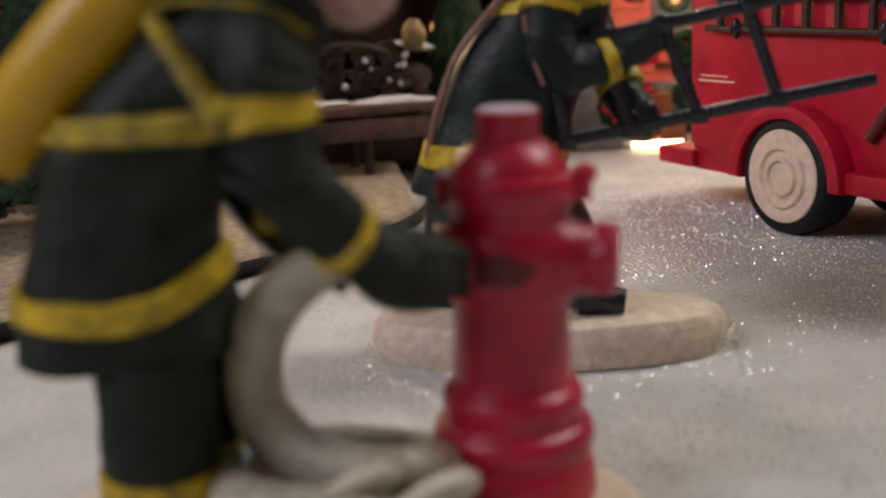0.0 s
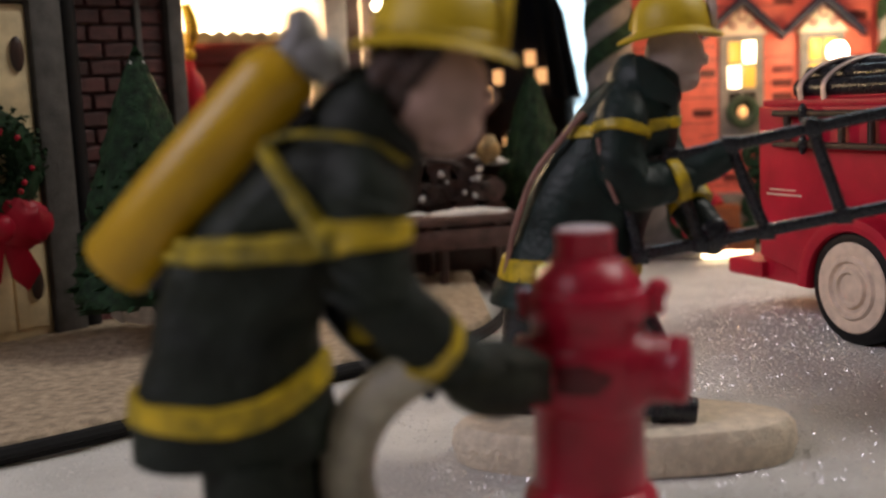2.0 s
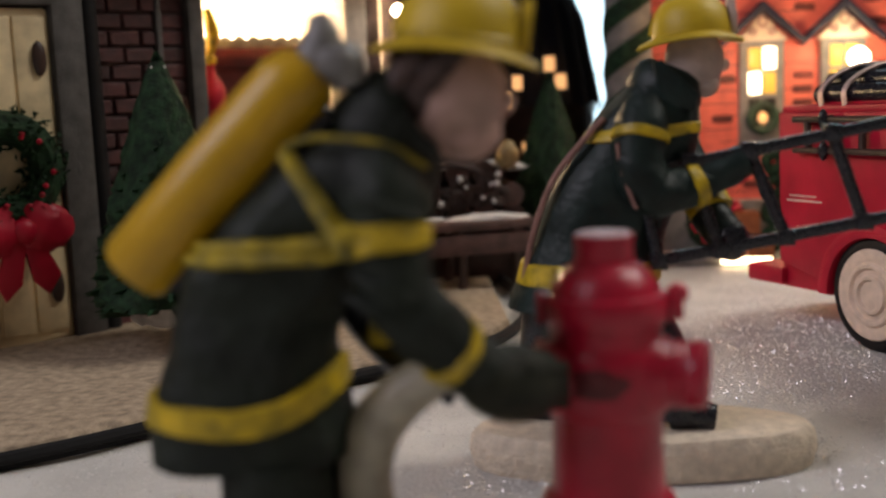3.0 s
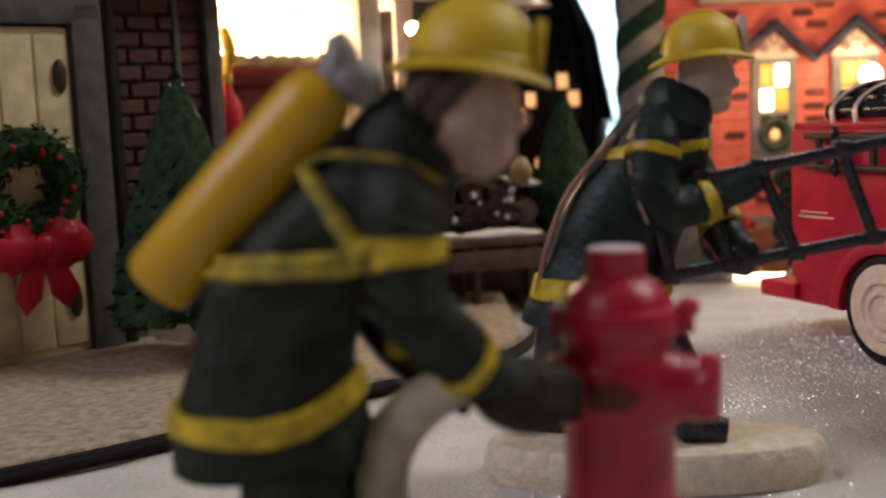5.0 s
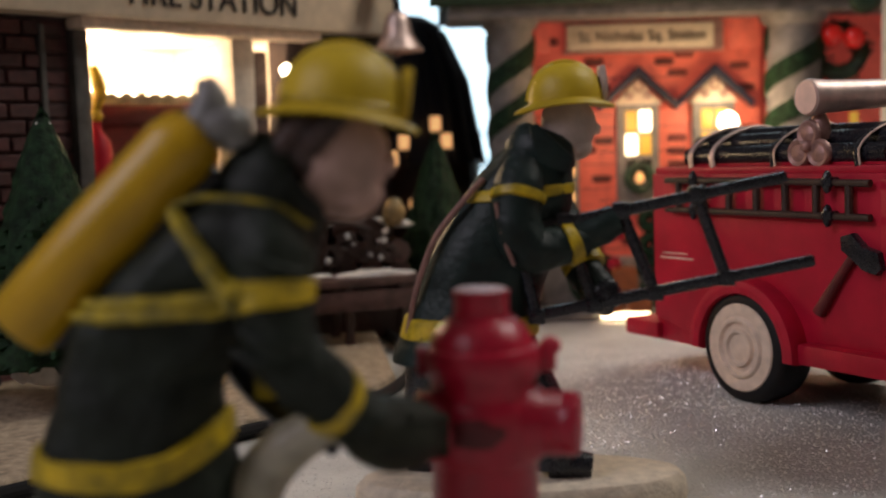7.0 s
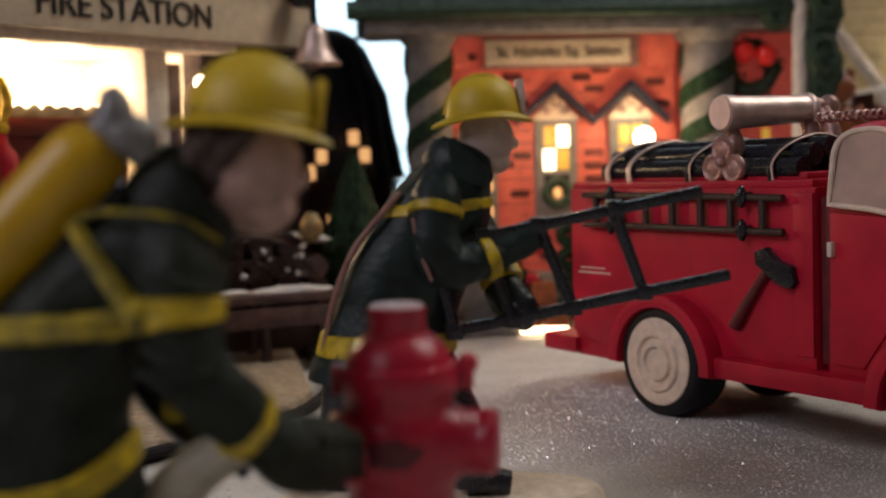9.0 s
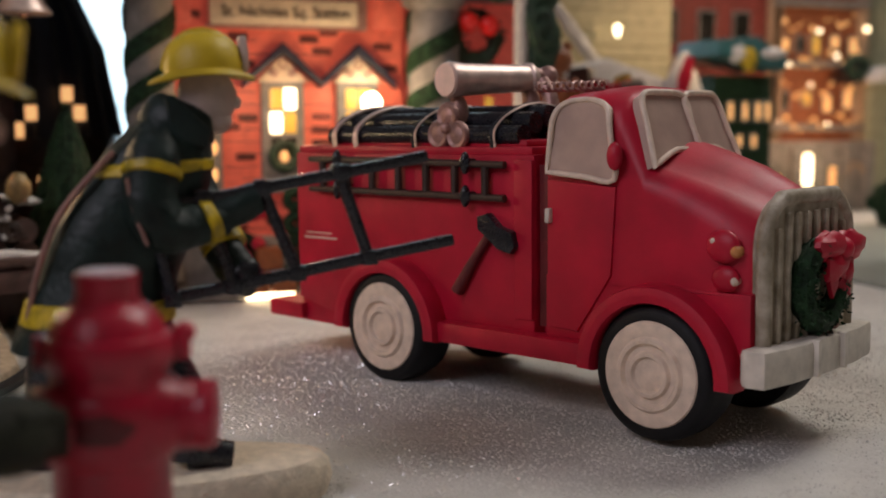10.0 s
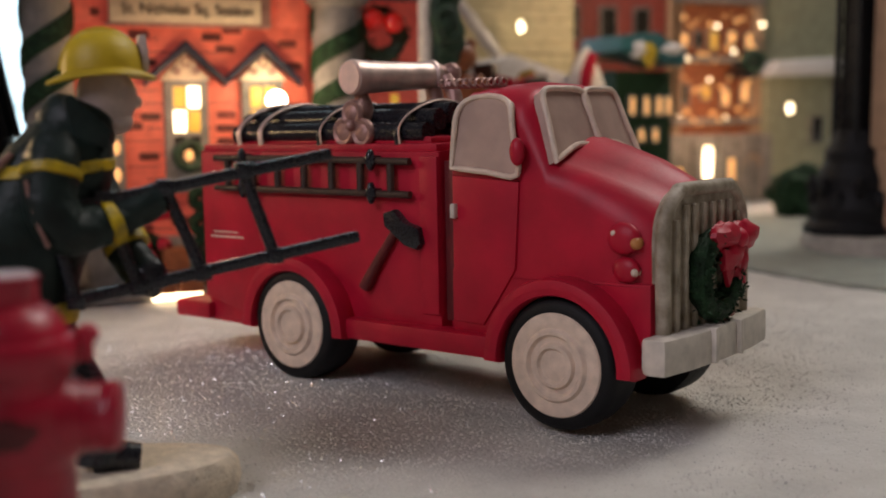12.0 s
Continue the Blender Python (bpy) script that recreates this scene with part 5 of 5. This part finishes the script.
def railway_station():
    h = thing("railway_station", "orange brick model railway station with navy gables", "model building", 0, 39.2, 0, 0)
    # the orange walls emit a little in place of light from inside
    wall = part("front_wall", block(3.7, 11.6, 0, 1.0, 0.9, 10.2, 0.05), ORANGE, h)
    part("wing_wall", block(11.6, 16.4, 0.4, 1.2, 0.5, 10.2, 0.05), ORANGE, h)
    part("end_wall", block(2.6, 3.1, 0.4, 6.0, 0.5, 10.2, 0.05), STONE, h)
    spots = ((4.35, 9.3), (4.4, 7.9), (5.9, 8.6), (8.3, 8.55), (8.75, 8.15), (10.9, 8.35), (11.1, 7.6), (8.72, 5.95), (8.7, 5.5), (8.72, 5.05), (5.2, 6.5), (5.6, 5.6), (6.2, 5.9), (6.1, 7.7), (11.1, 6.2), (11.2, 5.4), (5.0, 4.7), (6.1, 4.6), (8.7, 3.2), (10.9, 3.3), (4.5, 3.0), (7.1, 2.4), (5.8, 2.2), (9.8, 2.2), (4.8, 6.9), (9.0, 8.8))
    for k, (x, z) in enumerate(spots):
        part("brick", block(x - 0.33, x + 0.33, -0.07, 0.1, z - 0.13, z + 0.13, 0.05, 1), BRICK_B, wall)
    for k in range(18):
        part("brick_course", block(3.72 if k % 2 else 6.0, 6.5 if k % 2 else 8.9, -0.025, 0.1, 1.3 + k * 0.42, 1.33 + k * 0.42, 0.005, 1), BRICK_B, wall)
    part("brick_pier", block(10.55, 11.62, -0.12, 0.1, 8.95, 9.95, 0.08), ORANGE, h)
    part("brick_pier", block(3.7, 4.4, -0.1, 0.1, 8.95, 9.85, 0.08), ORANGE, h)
    gable_window(h, 7.34)
    gable_window(h, 9.95)
    part("window", block(4.3, 5.3, -0.2, 0.1, 3.4, 6.4, 0.05), STONE, h)
    for z in (4.0, 4.9, 5.8):
        part("lit_pane", ball(5.0, -0.2, z, 0.15, 0.08, 0.25), WINDOW_A, h)
    sg = part("sign", block(4.95, 9.95, -0.32, 0.05, 8.98, 9.82, 0.05), SIGN_C, h, "cream station sign with dark letters")
    part("sign_edge", [block(4.85, 10.05, -0.26, 0.04, 8.86, 8.98, 0.03), block(4.85, 10.05, -0.26, 0.04, 9.82, 9.92, 0.03), block(9.95, 10.3, -0.22, 0.04, 8.86, 9.92, 0.03)], COPPER, sg)
    writing("St. Nicholas Sq. Station", 0.52, LETTER, sg, cm_pose(7.5, -0.34, 9.24), deep=0.02, width=4.3)
    part("eave", [block(0.9, 16.6, -1.6, 1.4, 9.98, 10.5, 0.1)], STONE, h, "grey-white eave")
    part("gutter", [limb([(0.3, -1.7, 10.6, 0.2), (4, -1.75, 10.62, 0.24), (8.5, -1.72, 10.6, 0.2), (12.5, -1.75, 10.62, 0.24), (16.6, -1.7, 10.6, 0.2)], 10, 6)], PINE, h, "dark green garland along the eave")
    roof = part("roof", softened_slab([(-1.6, 10.6), (3.4, 13.4), (6.0, 13.4), (6.0, 10.5)], 0.7, 16.8, 0.1, "x"), ROOF_G, h, "dark green shingled roof")
    for r in range(5):
        for k in range(28):
            x = 0.3 + k * 0.59 + (0.3 if r % 2 else 0)
            part("shingle", turned(block(0, 0.55, 0, 0.72, 0, 0.08, 0.02, 1), cm_pose(x, -1.55 + r * 0.6, 10.72 + r * 0.34, 29)), ROOF_G, roof)
    for x, r in ((3.0, 0.78), (12.6, 0.92)):
        c = part("column", lathe([(r * 1.25, 0.6), (r * 1.2, 1.2), (r, 1.4), (r * 0.97, 9.6), (r * 1.2, 9.8), (r * 1.25, 10.0)], 28, (x, -0.5, 0)), STONE, h, "grey column with green spiral stripes")
        for s in range(2):
            loops = []
            for i in range(100):
                ca, sa, z = math.cos(0.16 * i + s * math.pi), math.sin(0.16 * i + s * math.pi), 1.5 + i * 0.074
                loops.append([(x + q * ca, -0.5 + q * sa, z + dz) for q, dz in ((r - 0.1, 0.0), (r + 0.05, 0.04), (r + 0.07, 0.4), (r + 0.05, 0.72), (r - 0.1, 0.76))])
            part("stripe", rings(loops), GREEN, c, "dark green spiral stripe")
    part("plinth", [block(1.6, 16.4, -2.0, 0.6, 0.0, 0.35, 0.1), block(1.5, 12.0, -0.9, 0.3, 0.3, 1.9, 0.1)], STONE, h, "grey platform plinth")
    orn = part("wreath", wreath_pieces(14.15, -0.5, 8.7, 0.75, 0.36, "y", 160), PINE, h, "dark wreath with red ornaments")
    part("ornament", ball(13.75, -0.95, 9.2, 0.37), ORN, orn, "shiny red ball")
    part("ornament", ball(14.5, -0.95, 9.1, 0.37), ORN, orn, "shiny red ball")
    for x, z in ((13.3, 6.3), (15.0, 6.25)):
        part("lit_pane", block(x - 0.14, x + 0.14, 0.3, 0.5, z - 0.4, z + 0.4, 0.03), WINDOW_Y, h)
    return h


railway_station()
lamp = thing("platform_lamp", "small glowing bulb lamp on a thin stem", "lamp", 10.15, 37.9, 0)
part("stem", tube([(0, 0, 0), (0, 0, 6.2)], 0.07, 8), BLACK_G, lamp)
part("bulb", ball(0, 0, 6.42, 0.34), BULB, lamp, "round glowing bulb")
point_lamp("platform_bulb", (10.15, 37.2, 6.9), 0.03, (1.0, 0.7, 0.4), 0.3)
# unseen fill added in front of the wall to brighten the sign
point_lamp("sign_fill_light", (7.0, 36.4, 6.6), 0.035, (1.0, 0.62, 0.35), 0.3)
# light from the gap under the building, made as an emissive strip
glow = thing("gap_glow", "emissive strip standing for warm light leaking under the platform edge", "lamp", 6.9, 37.05, 0.05)
part("strip", block(-1.2, 0.5, -0.1, 0.08, 0.0, 0.2, 0.05), WINDOW_W, glow)
flower = thing("poinsettia_bush", "red and green bush at the station wall", "bush", 5.6, 37.6, 0.3)
part("leaves", wreath_pieces(0, 0, 1.0, 0.55, 0.5, "y", 160), GREEN, flower)
part("blooms", [ball(random.Random(k).uniform(-0.8, 0.8), -0.4, 1.0 + random.Random(k + 50).uniform(-0.5, 1.6), 0.22, lump=0.5) for k in range(12)], RED, flower, "red blooms")
vine = thing("ivy_bush", "green ivy climbing a short frame", "bush", 7.3, 36.8, 0)
part("stem", tube([(0, 0, 0), (0.05, 0, 3.6)], 0.06, 6), WOOD, vine)
part("leaves", [turned(w, Matrix.Translation((0, 0, dz))) for dz in (0.4, 1.2, 2.0, 2.8) for w in wreath_pieces(0, 0, 0.5, 0.25, 0.25, "y", 50)], GREEN, vine)
pumpkin = thing("gift_crates", "orange crates stacked at the station wall", "crate", 6.0, 37.0, 0)
for x, z in ((0, 0.3), (0.9, 0.3), (0.45, 1.05)):
    part("crate", block(x - 0.4, x + 0.4, -0.4, 0.4, z, z + 0.7, 0.08), LEATHERY, pumpkin)
post = thing("garland_post", "white lamp post wound with green garland", "lamp post", 15.35, 37.4, 0)
part("pole", lathe([(0.4, 0), (0.36, 0.5), (0.27, 0.8), (0.25, 12.5)], 16), CREAM_W, post)
part("garland", [q for k in range(12) for q in wreath_pieces(0.72 + 0.14 * math.sin(k * 1.3), -0.1 + 0.12 * math.cos(k * 1.3), 8.0 + 0.4 * k, 0.3, 0.42, "y", 70)], PINE, post, "green tinsel garland")
part("garland", [q for k in range(6) for q in wreath_pieces(-0.75 + 0.1 * math.sin(k * 1.7), 0.2, 10.4 + 0.45 * k, 0.28, 0.4, "y", 60)], PINE, post, "green tinsel garland")

# ---- right: the far houses ----
def lit_windows(h, xs, zs, y, w, tall, m):
    for z in zs:
        for x in xs:
            win = part("window", block(x - w - 0.12, x + w + 0.12, y - 0.12, y + 0.1, z - tall - 0.12, z + tall + 0.12, 0.04), STONE, h)
            part("pane", block(x - w, x + w, y - 0.16, y, z - tall, z + tall, 0.03), m, win)


a = thing("cream_house", "cream clapboard model house with a snowy porch", "model building", 25.5, 51, 0)
wl = part("wall", block(-5, 3.4, 0, 6, 0, 14, 0.05), CREAM_H, a)
for k in range(24):
    part("clapboard", block(-5.02, 3.42, -0.1, 0.1, 0.4 + k * 0.56, 0.9 + k * 0.56, 0.03, 1), CREAM_H, wl)
part("porch_roof", softened_slab([(-5.2, 7.6), (-1.0, 8.6), (3.6, 7.2), (3.6, 6.6), (-5.2, 6.9)], -2.2, 0.1, 0.15), SNOWY, a, "snowy porch roof")
lit_windows(a, (-2.2, 1.0), (4.2,), -0.1, 0.6, 1.0, WINDOW_A)
part("lamp", ball(0.0, -1.0, 10.0, 0.16, 0.16, 0.3), WINDOW_W, a, "warm porch lamp")
part("roof", softened_slab([(-5.6, 14), (-0.8, 18), (4.0, 14)], -0.4, 6.4, 0.1), STONE_D, a)
for dx in (0.0, -1.5):
    part("snowy_branch", crumpled(limb([(-5.0 + dx, -0.9, 13.2, 0.2), (-3.3 + dx, -1.0, 11.1, 0.28), (-1.9 + dx, -1.0, 9.4, 0.3), (-0.65 + dx, -1.0, 8.0, 0.22)], 10, 5), 0.12, 1.6), CREAM_W, a, "white snow-laden branch")
b = thing("red_house", "red brick model house with sandstone corner", "model building", 38, 61, 0)
part("wall", block(-5, 3.6, 0, 6, 0, 20, 0.05), REDHOUSE, b)
part("corner_pier", block(3.2, 4.1, -0.3, 0.6, 0, 20, 0.08), TAN, b, "sandstone corner pier")
lit_windows(b, (-3.4, -1.8), (7.4,), 0, 0.2, 0.4, WINDOW_A)
lit_windows(b, (-3.6, -1.0, 1.4), (11.2, 14.4), 0, 0.5, 0.9, DARKPANE)
part("cornice", block(-5.2, 4.3, -0.5, 0.4, 9.0, 9.5, 0.12), TAN, b)
part("band", block(-5.1, 4.2, -0.25, 0.4, 4.1, 4.7, 0.1), STONE, b)
c = thing("stone_shop", "grey stone and orange brick shop with lit windows", "model building", 45.0, 61, 0)
c.scale = (1.25, 1, 1)
part("wall", block(-2.6, 2.6, 0, 6, 4.4, 20, 0.05), ORANGEHOUSE, c)
part("ground_floor", block(-3.4, 3.0, -0.8, 6, 0, 4.4, 0.15), STONE, c, "grey stone ground floor")
for k, (x, z) in enumerate(((-2.0, 10.3), (-1.1, 10.35), (-0.2, 10.3), (0.9, 10.5), (2.0, 10.3), (-1.9, 6.9), (-0.6, 7.0), (0.6, 6.7), (1.8, 7.0))):
    lit_windows(c, (x,), (z,), 0, 0.17, 0.34 + 0.1 * (k % 3), (WINDOW_A, DARKPANE, WINDOW_Y, WINDOW_A)[k % 4])
for row, z0 in enumerate((5.6, 7.7, 9.4, 11.6)):
    for k in range(13):
        part("string_light", ball(-2.45 + 0.4 * k + 0.13 * (row % 2), -0.62, z0 + 0.35 * math.sin(k * 1.7 + row) - 0.25 * math.sin(k * 0.5), 0.05 + 0.03 * ((k * 7 + row) % 4), seg=10, rows=6), WINDOW_W if (k * 5 + row) % 7 == 0 else WINDOW_A, c)
for z in (5.0, 8.9, 12.6):
    part("ledge", block(-2.8, 2.8, -0.45, 0.2, z, z + 0.4, 0.1), STONE, c)
for x in (-2.5, 2.5):
    part("pilaster", block(x - 0.3, x + 0.3, -0.3, 0.2, 4.4, 19, 0.08), TAN, c)
part("ivy", wreath_pieces(1.9, -0.7, 9.0, 0.5, 0.4, "y", 120), PINE, c)
part("balcony", [block(0.6, 2.5, -1.0, 0.0, 8.0, 8.2, 0.05), *[tube([(0.7 + 0.3 * i, -0.9, 8.2), (0.7 + 0.3 * i, -0.9, 9.0)], 0.05, 6) for i in range(6)], tube([(0.6, -0.9, 9.0), (2.4, -0.9, 9.0)], 0.07, 6)], BLACK_G, c)
part("doorway", block(-1.05, -0.6, -1.0, -0.5, 1.6, 3.6, 0.2), WINDOW_W, c, "glowing doorway")
part("window", block(-2.7, -2.4, -0.95, -0.6, 1.3, 2.3, 0.1), WINDOW_A, c)
part("window", block(0.5, 0.8, -0.95, -0.6, 1.4, 2.8, 0.1), WINDOW_A, c)
for x in (-3.2, -1.6, 0.0, 1.4, 2.8):
    part("pier", block(x - 0.25, x + 0.25, -1.05, -0.6, 0, 4.4, 0.1), STONE, c)
part("arch", tube([(1.9 + 0.45 * math.cos(t * math.pi / 8), -0.95, 2.4 + 0.6 * math.sin(t * math.pi / 8)) for t in range(9)], 0.12, 6), TAN, c)
point_lamp("street_bulb", (43.5, 56.5, 5.5), 0.09, (1.0, 0.62, 0.36), 0.4)
point_lamp("street_bulb", (29.5, 46.5, 11.0), 0.07, (1.0, 0.7, 0.45), 0.4)
point_lamp("street_bulb", (37.5, 54.0, 11.5), 0.07, (1.0, 0.66, 0.4), 0.4)
d = thing("pale_green_house", "pale green model house with a snowy roof", "model building", 51.0, 60, 0)
part("wall", [block(-2.6, 2.6, 0, 5, 0, 8.2, 0.05), block(-3.4, 6, 1.5, 6, 8, 20, 0.05)], PALEGREEN, d)
part("roof", softened_slab([(-3.2, 8.0), (-2.6, 9.0), (2.8, 9.3), (3.2, 8.2)], -1.0, 3, 0.2), SNOWY, d, "blue-white snowy roof")
lit_windows(d, (-0.9,), (6.0,), 0, 0.22, 0.3, WINDOW_W)
lit_windows(d, (1.4,), (4.6,), 0, 0.4, 0.8, DARKPANE)
s = thing("market_stall", "dark green market stall with a blue awning", "model building", 34.6, 53.5, 0)
part("booth", block(-1.6, 2.0, 0, 3, 0, 8.1, 0.08), GREEN, s)
part("awning", softened_slab([(-1.9, 9.9), (-2.1, 9.1), (1.9, 8.3), (2.2, 8.9), (0.3, 10.1)], -1.2, 3.2, 0.15), BLUE, s, "blue awning with snow")
part("snow", [ball(1.2, -0.8, 9.2, 0.9, 0.7, 0.35, lump=0.3), ball(-0.9, -1.0, 9.2, 0.5, 0.4, 0.5, lump=0.4)], SNOWY, s)
part("goods", [ball(-0.3, -1.2, 8.9, 0.4, 0.3, 0.6, lump=0.4)], YELLOW, s, "yellow goods")
lit_windows(s, (-0.6, 0.3, 1.1, 1.7), (6.2,), 0, 0.12, 0.45, WINDOW_A)
lit_windows(s, (0.0, 0.9), (4.6,), 0, 0.12, 0.3, WINDOW_A)
cone = thing("snowy_cone", "white snowy cone ornament with a red pennant", "ornament", 28.2, 48.5, 0)
cone.scale = (1, 1, 0.93)
part("cone", crumpled(lathe([(2.3, 0), (2.1, 2.0), (1.75, 4.2), (1.4, 6.0), (0.95, 7.8), (0.5, 9.0), (0.1, 9.7)], 28), 0.25, 0.9), CREAM_W, cone)
part("pennant", softened_slab([(-1.0, 7.0), (-0.5, 7.2), (-0.1, 9.2), (-0.5, 9.4), (-0.9, 8.4)], -1.3, -1.05, 0.06), RED, cone, "red pennant")
single("bear_ornament", [ball(0, 0, 4.3, 0.75, 0.6, 1.0), ball(0, -0.1, 5.8, 0.6, 0.55, 0.55), ball(-0.45, 0, 6.3, 0.2), ball(0.45, 0, 6.3, 0.2), ball(0.65, -0.3, 4.6, 0.25, 0.3, 0.6), ball(-0.65, -0.3, 4.6, 0.25, 0.3, 0.6), ball(0, 0, 1.7, 0.9, 0.8, 1.7)], LEATHERY, "orange-brown bear ornament standing by the post", "ornament", 17.6, 39.5, 2.2)
gifts = thing("sleigh_load", "pile of dark and red parcels by the cream house", "parcels", 21.0, 44.5, 0)
rnd = random.Random(17)
for k in range(26):
    x, z, w = rnd.uniform(-2.0, 3.0), 4.4 + rnd.uniform(0, 3.2), rnd.uniform(0.22, 0.5)
    part("parcel", turned(block(-w, w, -w, w, -w * 0.8, w * 0.8, 0.08), cm_pose(x, rnd.uniform(-0.8, 0.5), z, rnd.uniform(-20, 20), rnd.uniform(-20, 20), rnd.uniform(0, 90))), (RED, CREAM, YELLOW, GREEN, LEATHERY, BROWN, SNOWY)[k % 7], gifts)
part("sledge", block(-2.2, 3.2, -1.2, 1.0, 0, 4.3, 0.2), WOOD, gifts)


# ---- right: the cast-iron column on its round snow base ----
single("round_snow_base", [lathe([(4.5, 0.0), (4.5, 0.45), (4.4, 0.75), (4.2, 0.82), (0.1, 0.82)], 72)], BASE_G, "round snow-white base under the iron column", "base", 37.4, 36.8, 0)
# wide flat disc, greener and darker than the snow sheet
single("round_patch", [lathe([(18, -0.1), (18, 0.1), (17.9, 0.14), (0.1, 0.14)], 120)], PATCH_G, "flat grey-green round patch under the column base", "mat", 45.5, 34.2, 0)
t = thing("iron_column", "ornate black cast-iron column on a round base", "column", 35.0, 37.6, 0.8)
t.scale = (0.6, 0.6, 1)
part("core", [block(-0.85, 0.85, -0.85, 0.85, 2.2, 9.3, 0.05), block(-0.85, 0.85, -0.85, 0.85, 11.2, 16, 0.05), block(-0.85, -0.4, -0.85, 0.85, 9.2, 11.3, 0.05), block(0.4, 0.85, -0.85, 0.85, 9.2, 11.3, 0.05)], BLACK, t)
part("foot", lathe([(3.5, 0), (3.55, 0.3), (3.1, 0.6), (3.2, 1.1), (2.7, 1.9), (2.75, 2.3), (2.2, 3.0), (2.25, 3.4), (1.7, 3.9), (1.55, 4.3)], 12), BLACK, t)
for x in (-1.05, 1.05):
    for y in (-1.05, 1.05):
        part("post", tube([(x, y, 2.2), (x, y, 16)], 0.22, 8), BLACK, t)
for k in range(12):
    z = 2.8 + k * 1.0
    part("lattice", [block(-1.1, 1.1, -1.15, -0.95, z, z + 0.16, 0.04), block(-1.15, -0.95, -1.1, 1.1, z, z + 0.16, 0.04), block(0.95, 1.15, -1.1, 1.1, z, z + 0.16, 0.04)], BLACK, t)
    if k not in (7, 8):
        part("panel", [tube([(-0.9, -1.0, z + 0.1), (0.9, -1.0, z + 1.0)], 0.1, 6), tube([(0.9, -1.0, z + 0.1), (-0.9, -1.0, z + 1.0)], 0.1, 6), block(-0.9, 0.9, -0.7, -0.5, z, z + 1.0, 0.02)], BLACK, t)
part("snow", ball(0.1, -1.0, 10.1, 0.5, 0.25, 0.35, lump=0.3), SNOWY, t)
part("rose", [ball(math.cos(i * 0.45) * 2.9, math.sin(i * 0.45) * 2.9, 1.5 + 0.5 * (i % 2), 0.4, lump=0.5) for i in range(14)], BLACK, t)
single("tan_pillar", [block(0, 4, 0, 1.2, 3.6, 20, 0.1), block(0.1, 4.2, 0.1, 1.1, 0.0, 3.65, 0.1)], [TAN], "tan paper-covered pillar beside the iron column", "pillar", 34.7, 35.4, 0.8)

# ---- loose glittering grains on the snow ----
rnd = random.Random(77)
pts, faces = [], []
for k in range(42000):
    u = rnd.random() ** 0.6
    y = 12 + 30 * u
    x = rnd.uniform(-0.5, 0.95) * y * 0.95 + rnd.uniform(-2, 2)
    r = rnd.uniform(0.006, 0.014) if k % 5 else rnd.uniform(0.014, 0.024)
    zz = 0.07 * noise.noise((x * 0.35, y * 0.35, 0)) + 0.05 * noise.noise((x * 1.3, y * 1.3, 4)) - 0.04
    base = len(pts)
    tilt = rnd.uniform(-1, 1)
    pts += [(x - r, y, zz), (x + r * 0.5, y - r, zz), (x + r * 0.5, y + r, zz), (x + tilt * r, y + r * 0.2, zz + r * 1.4)]
    faces += [[base, base + 1, base + 2], [base, base + 1, base + 3], [base + 1, base + 2, base + 3], [base + 2, base, base + 3]]
single("snow_grains", (pts, faces), GRAIN, "fine glittering grains scattered over the snow sheet", "snow", kind="stuff")

# ---- soft crumbs of the snow sheet ----
rnd = random.Random(31)
pts, faces = [], []
for k in range(70000):
    y = 10 + 34 * rnd.random() ** 0.75
    x = rnd.uniform(-0.5, 0.95) * y * 0.95 + rnd.uniform(-2, 2)
    r = rnd.uniform(0.018, 0.045)
    zz = 0.07 * noise.noise((x * 0.35, y * 0.35, 0)) + 0.05 * noise.noise((x * 1.3, y * 1.3, 4)) - 0.068
    base, a = len(pts), rnd.uniform(0, 2.1)
    pts += [(x + r * math.cos(a + i * 1.5708), y + r * math.sin(a + i * 1.5708), zz) for i in range(4)] + [(x, y, zz + r * rnd.uniform(0.5, 1.0))]
    faces += [[base + i, base + (i + 1) % 4, base + 4] for i in range(4)]
single("snow_crumbs", (pts, faces), CRUMB, "small soft crumbs standing up from the snow sheet", "snow", kind="stuff")
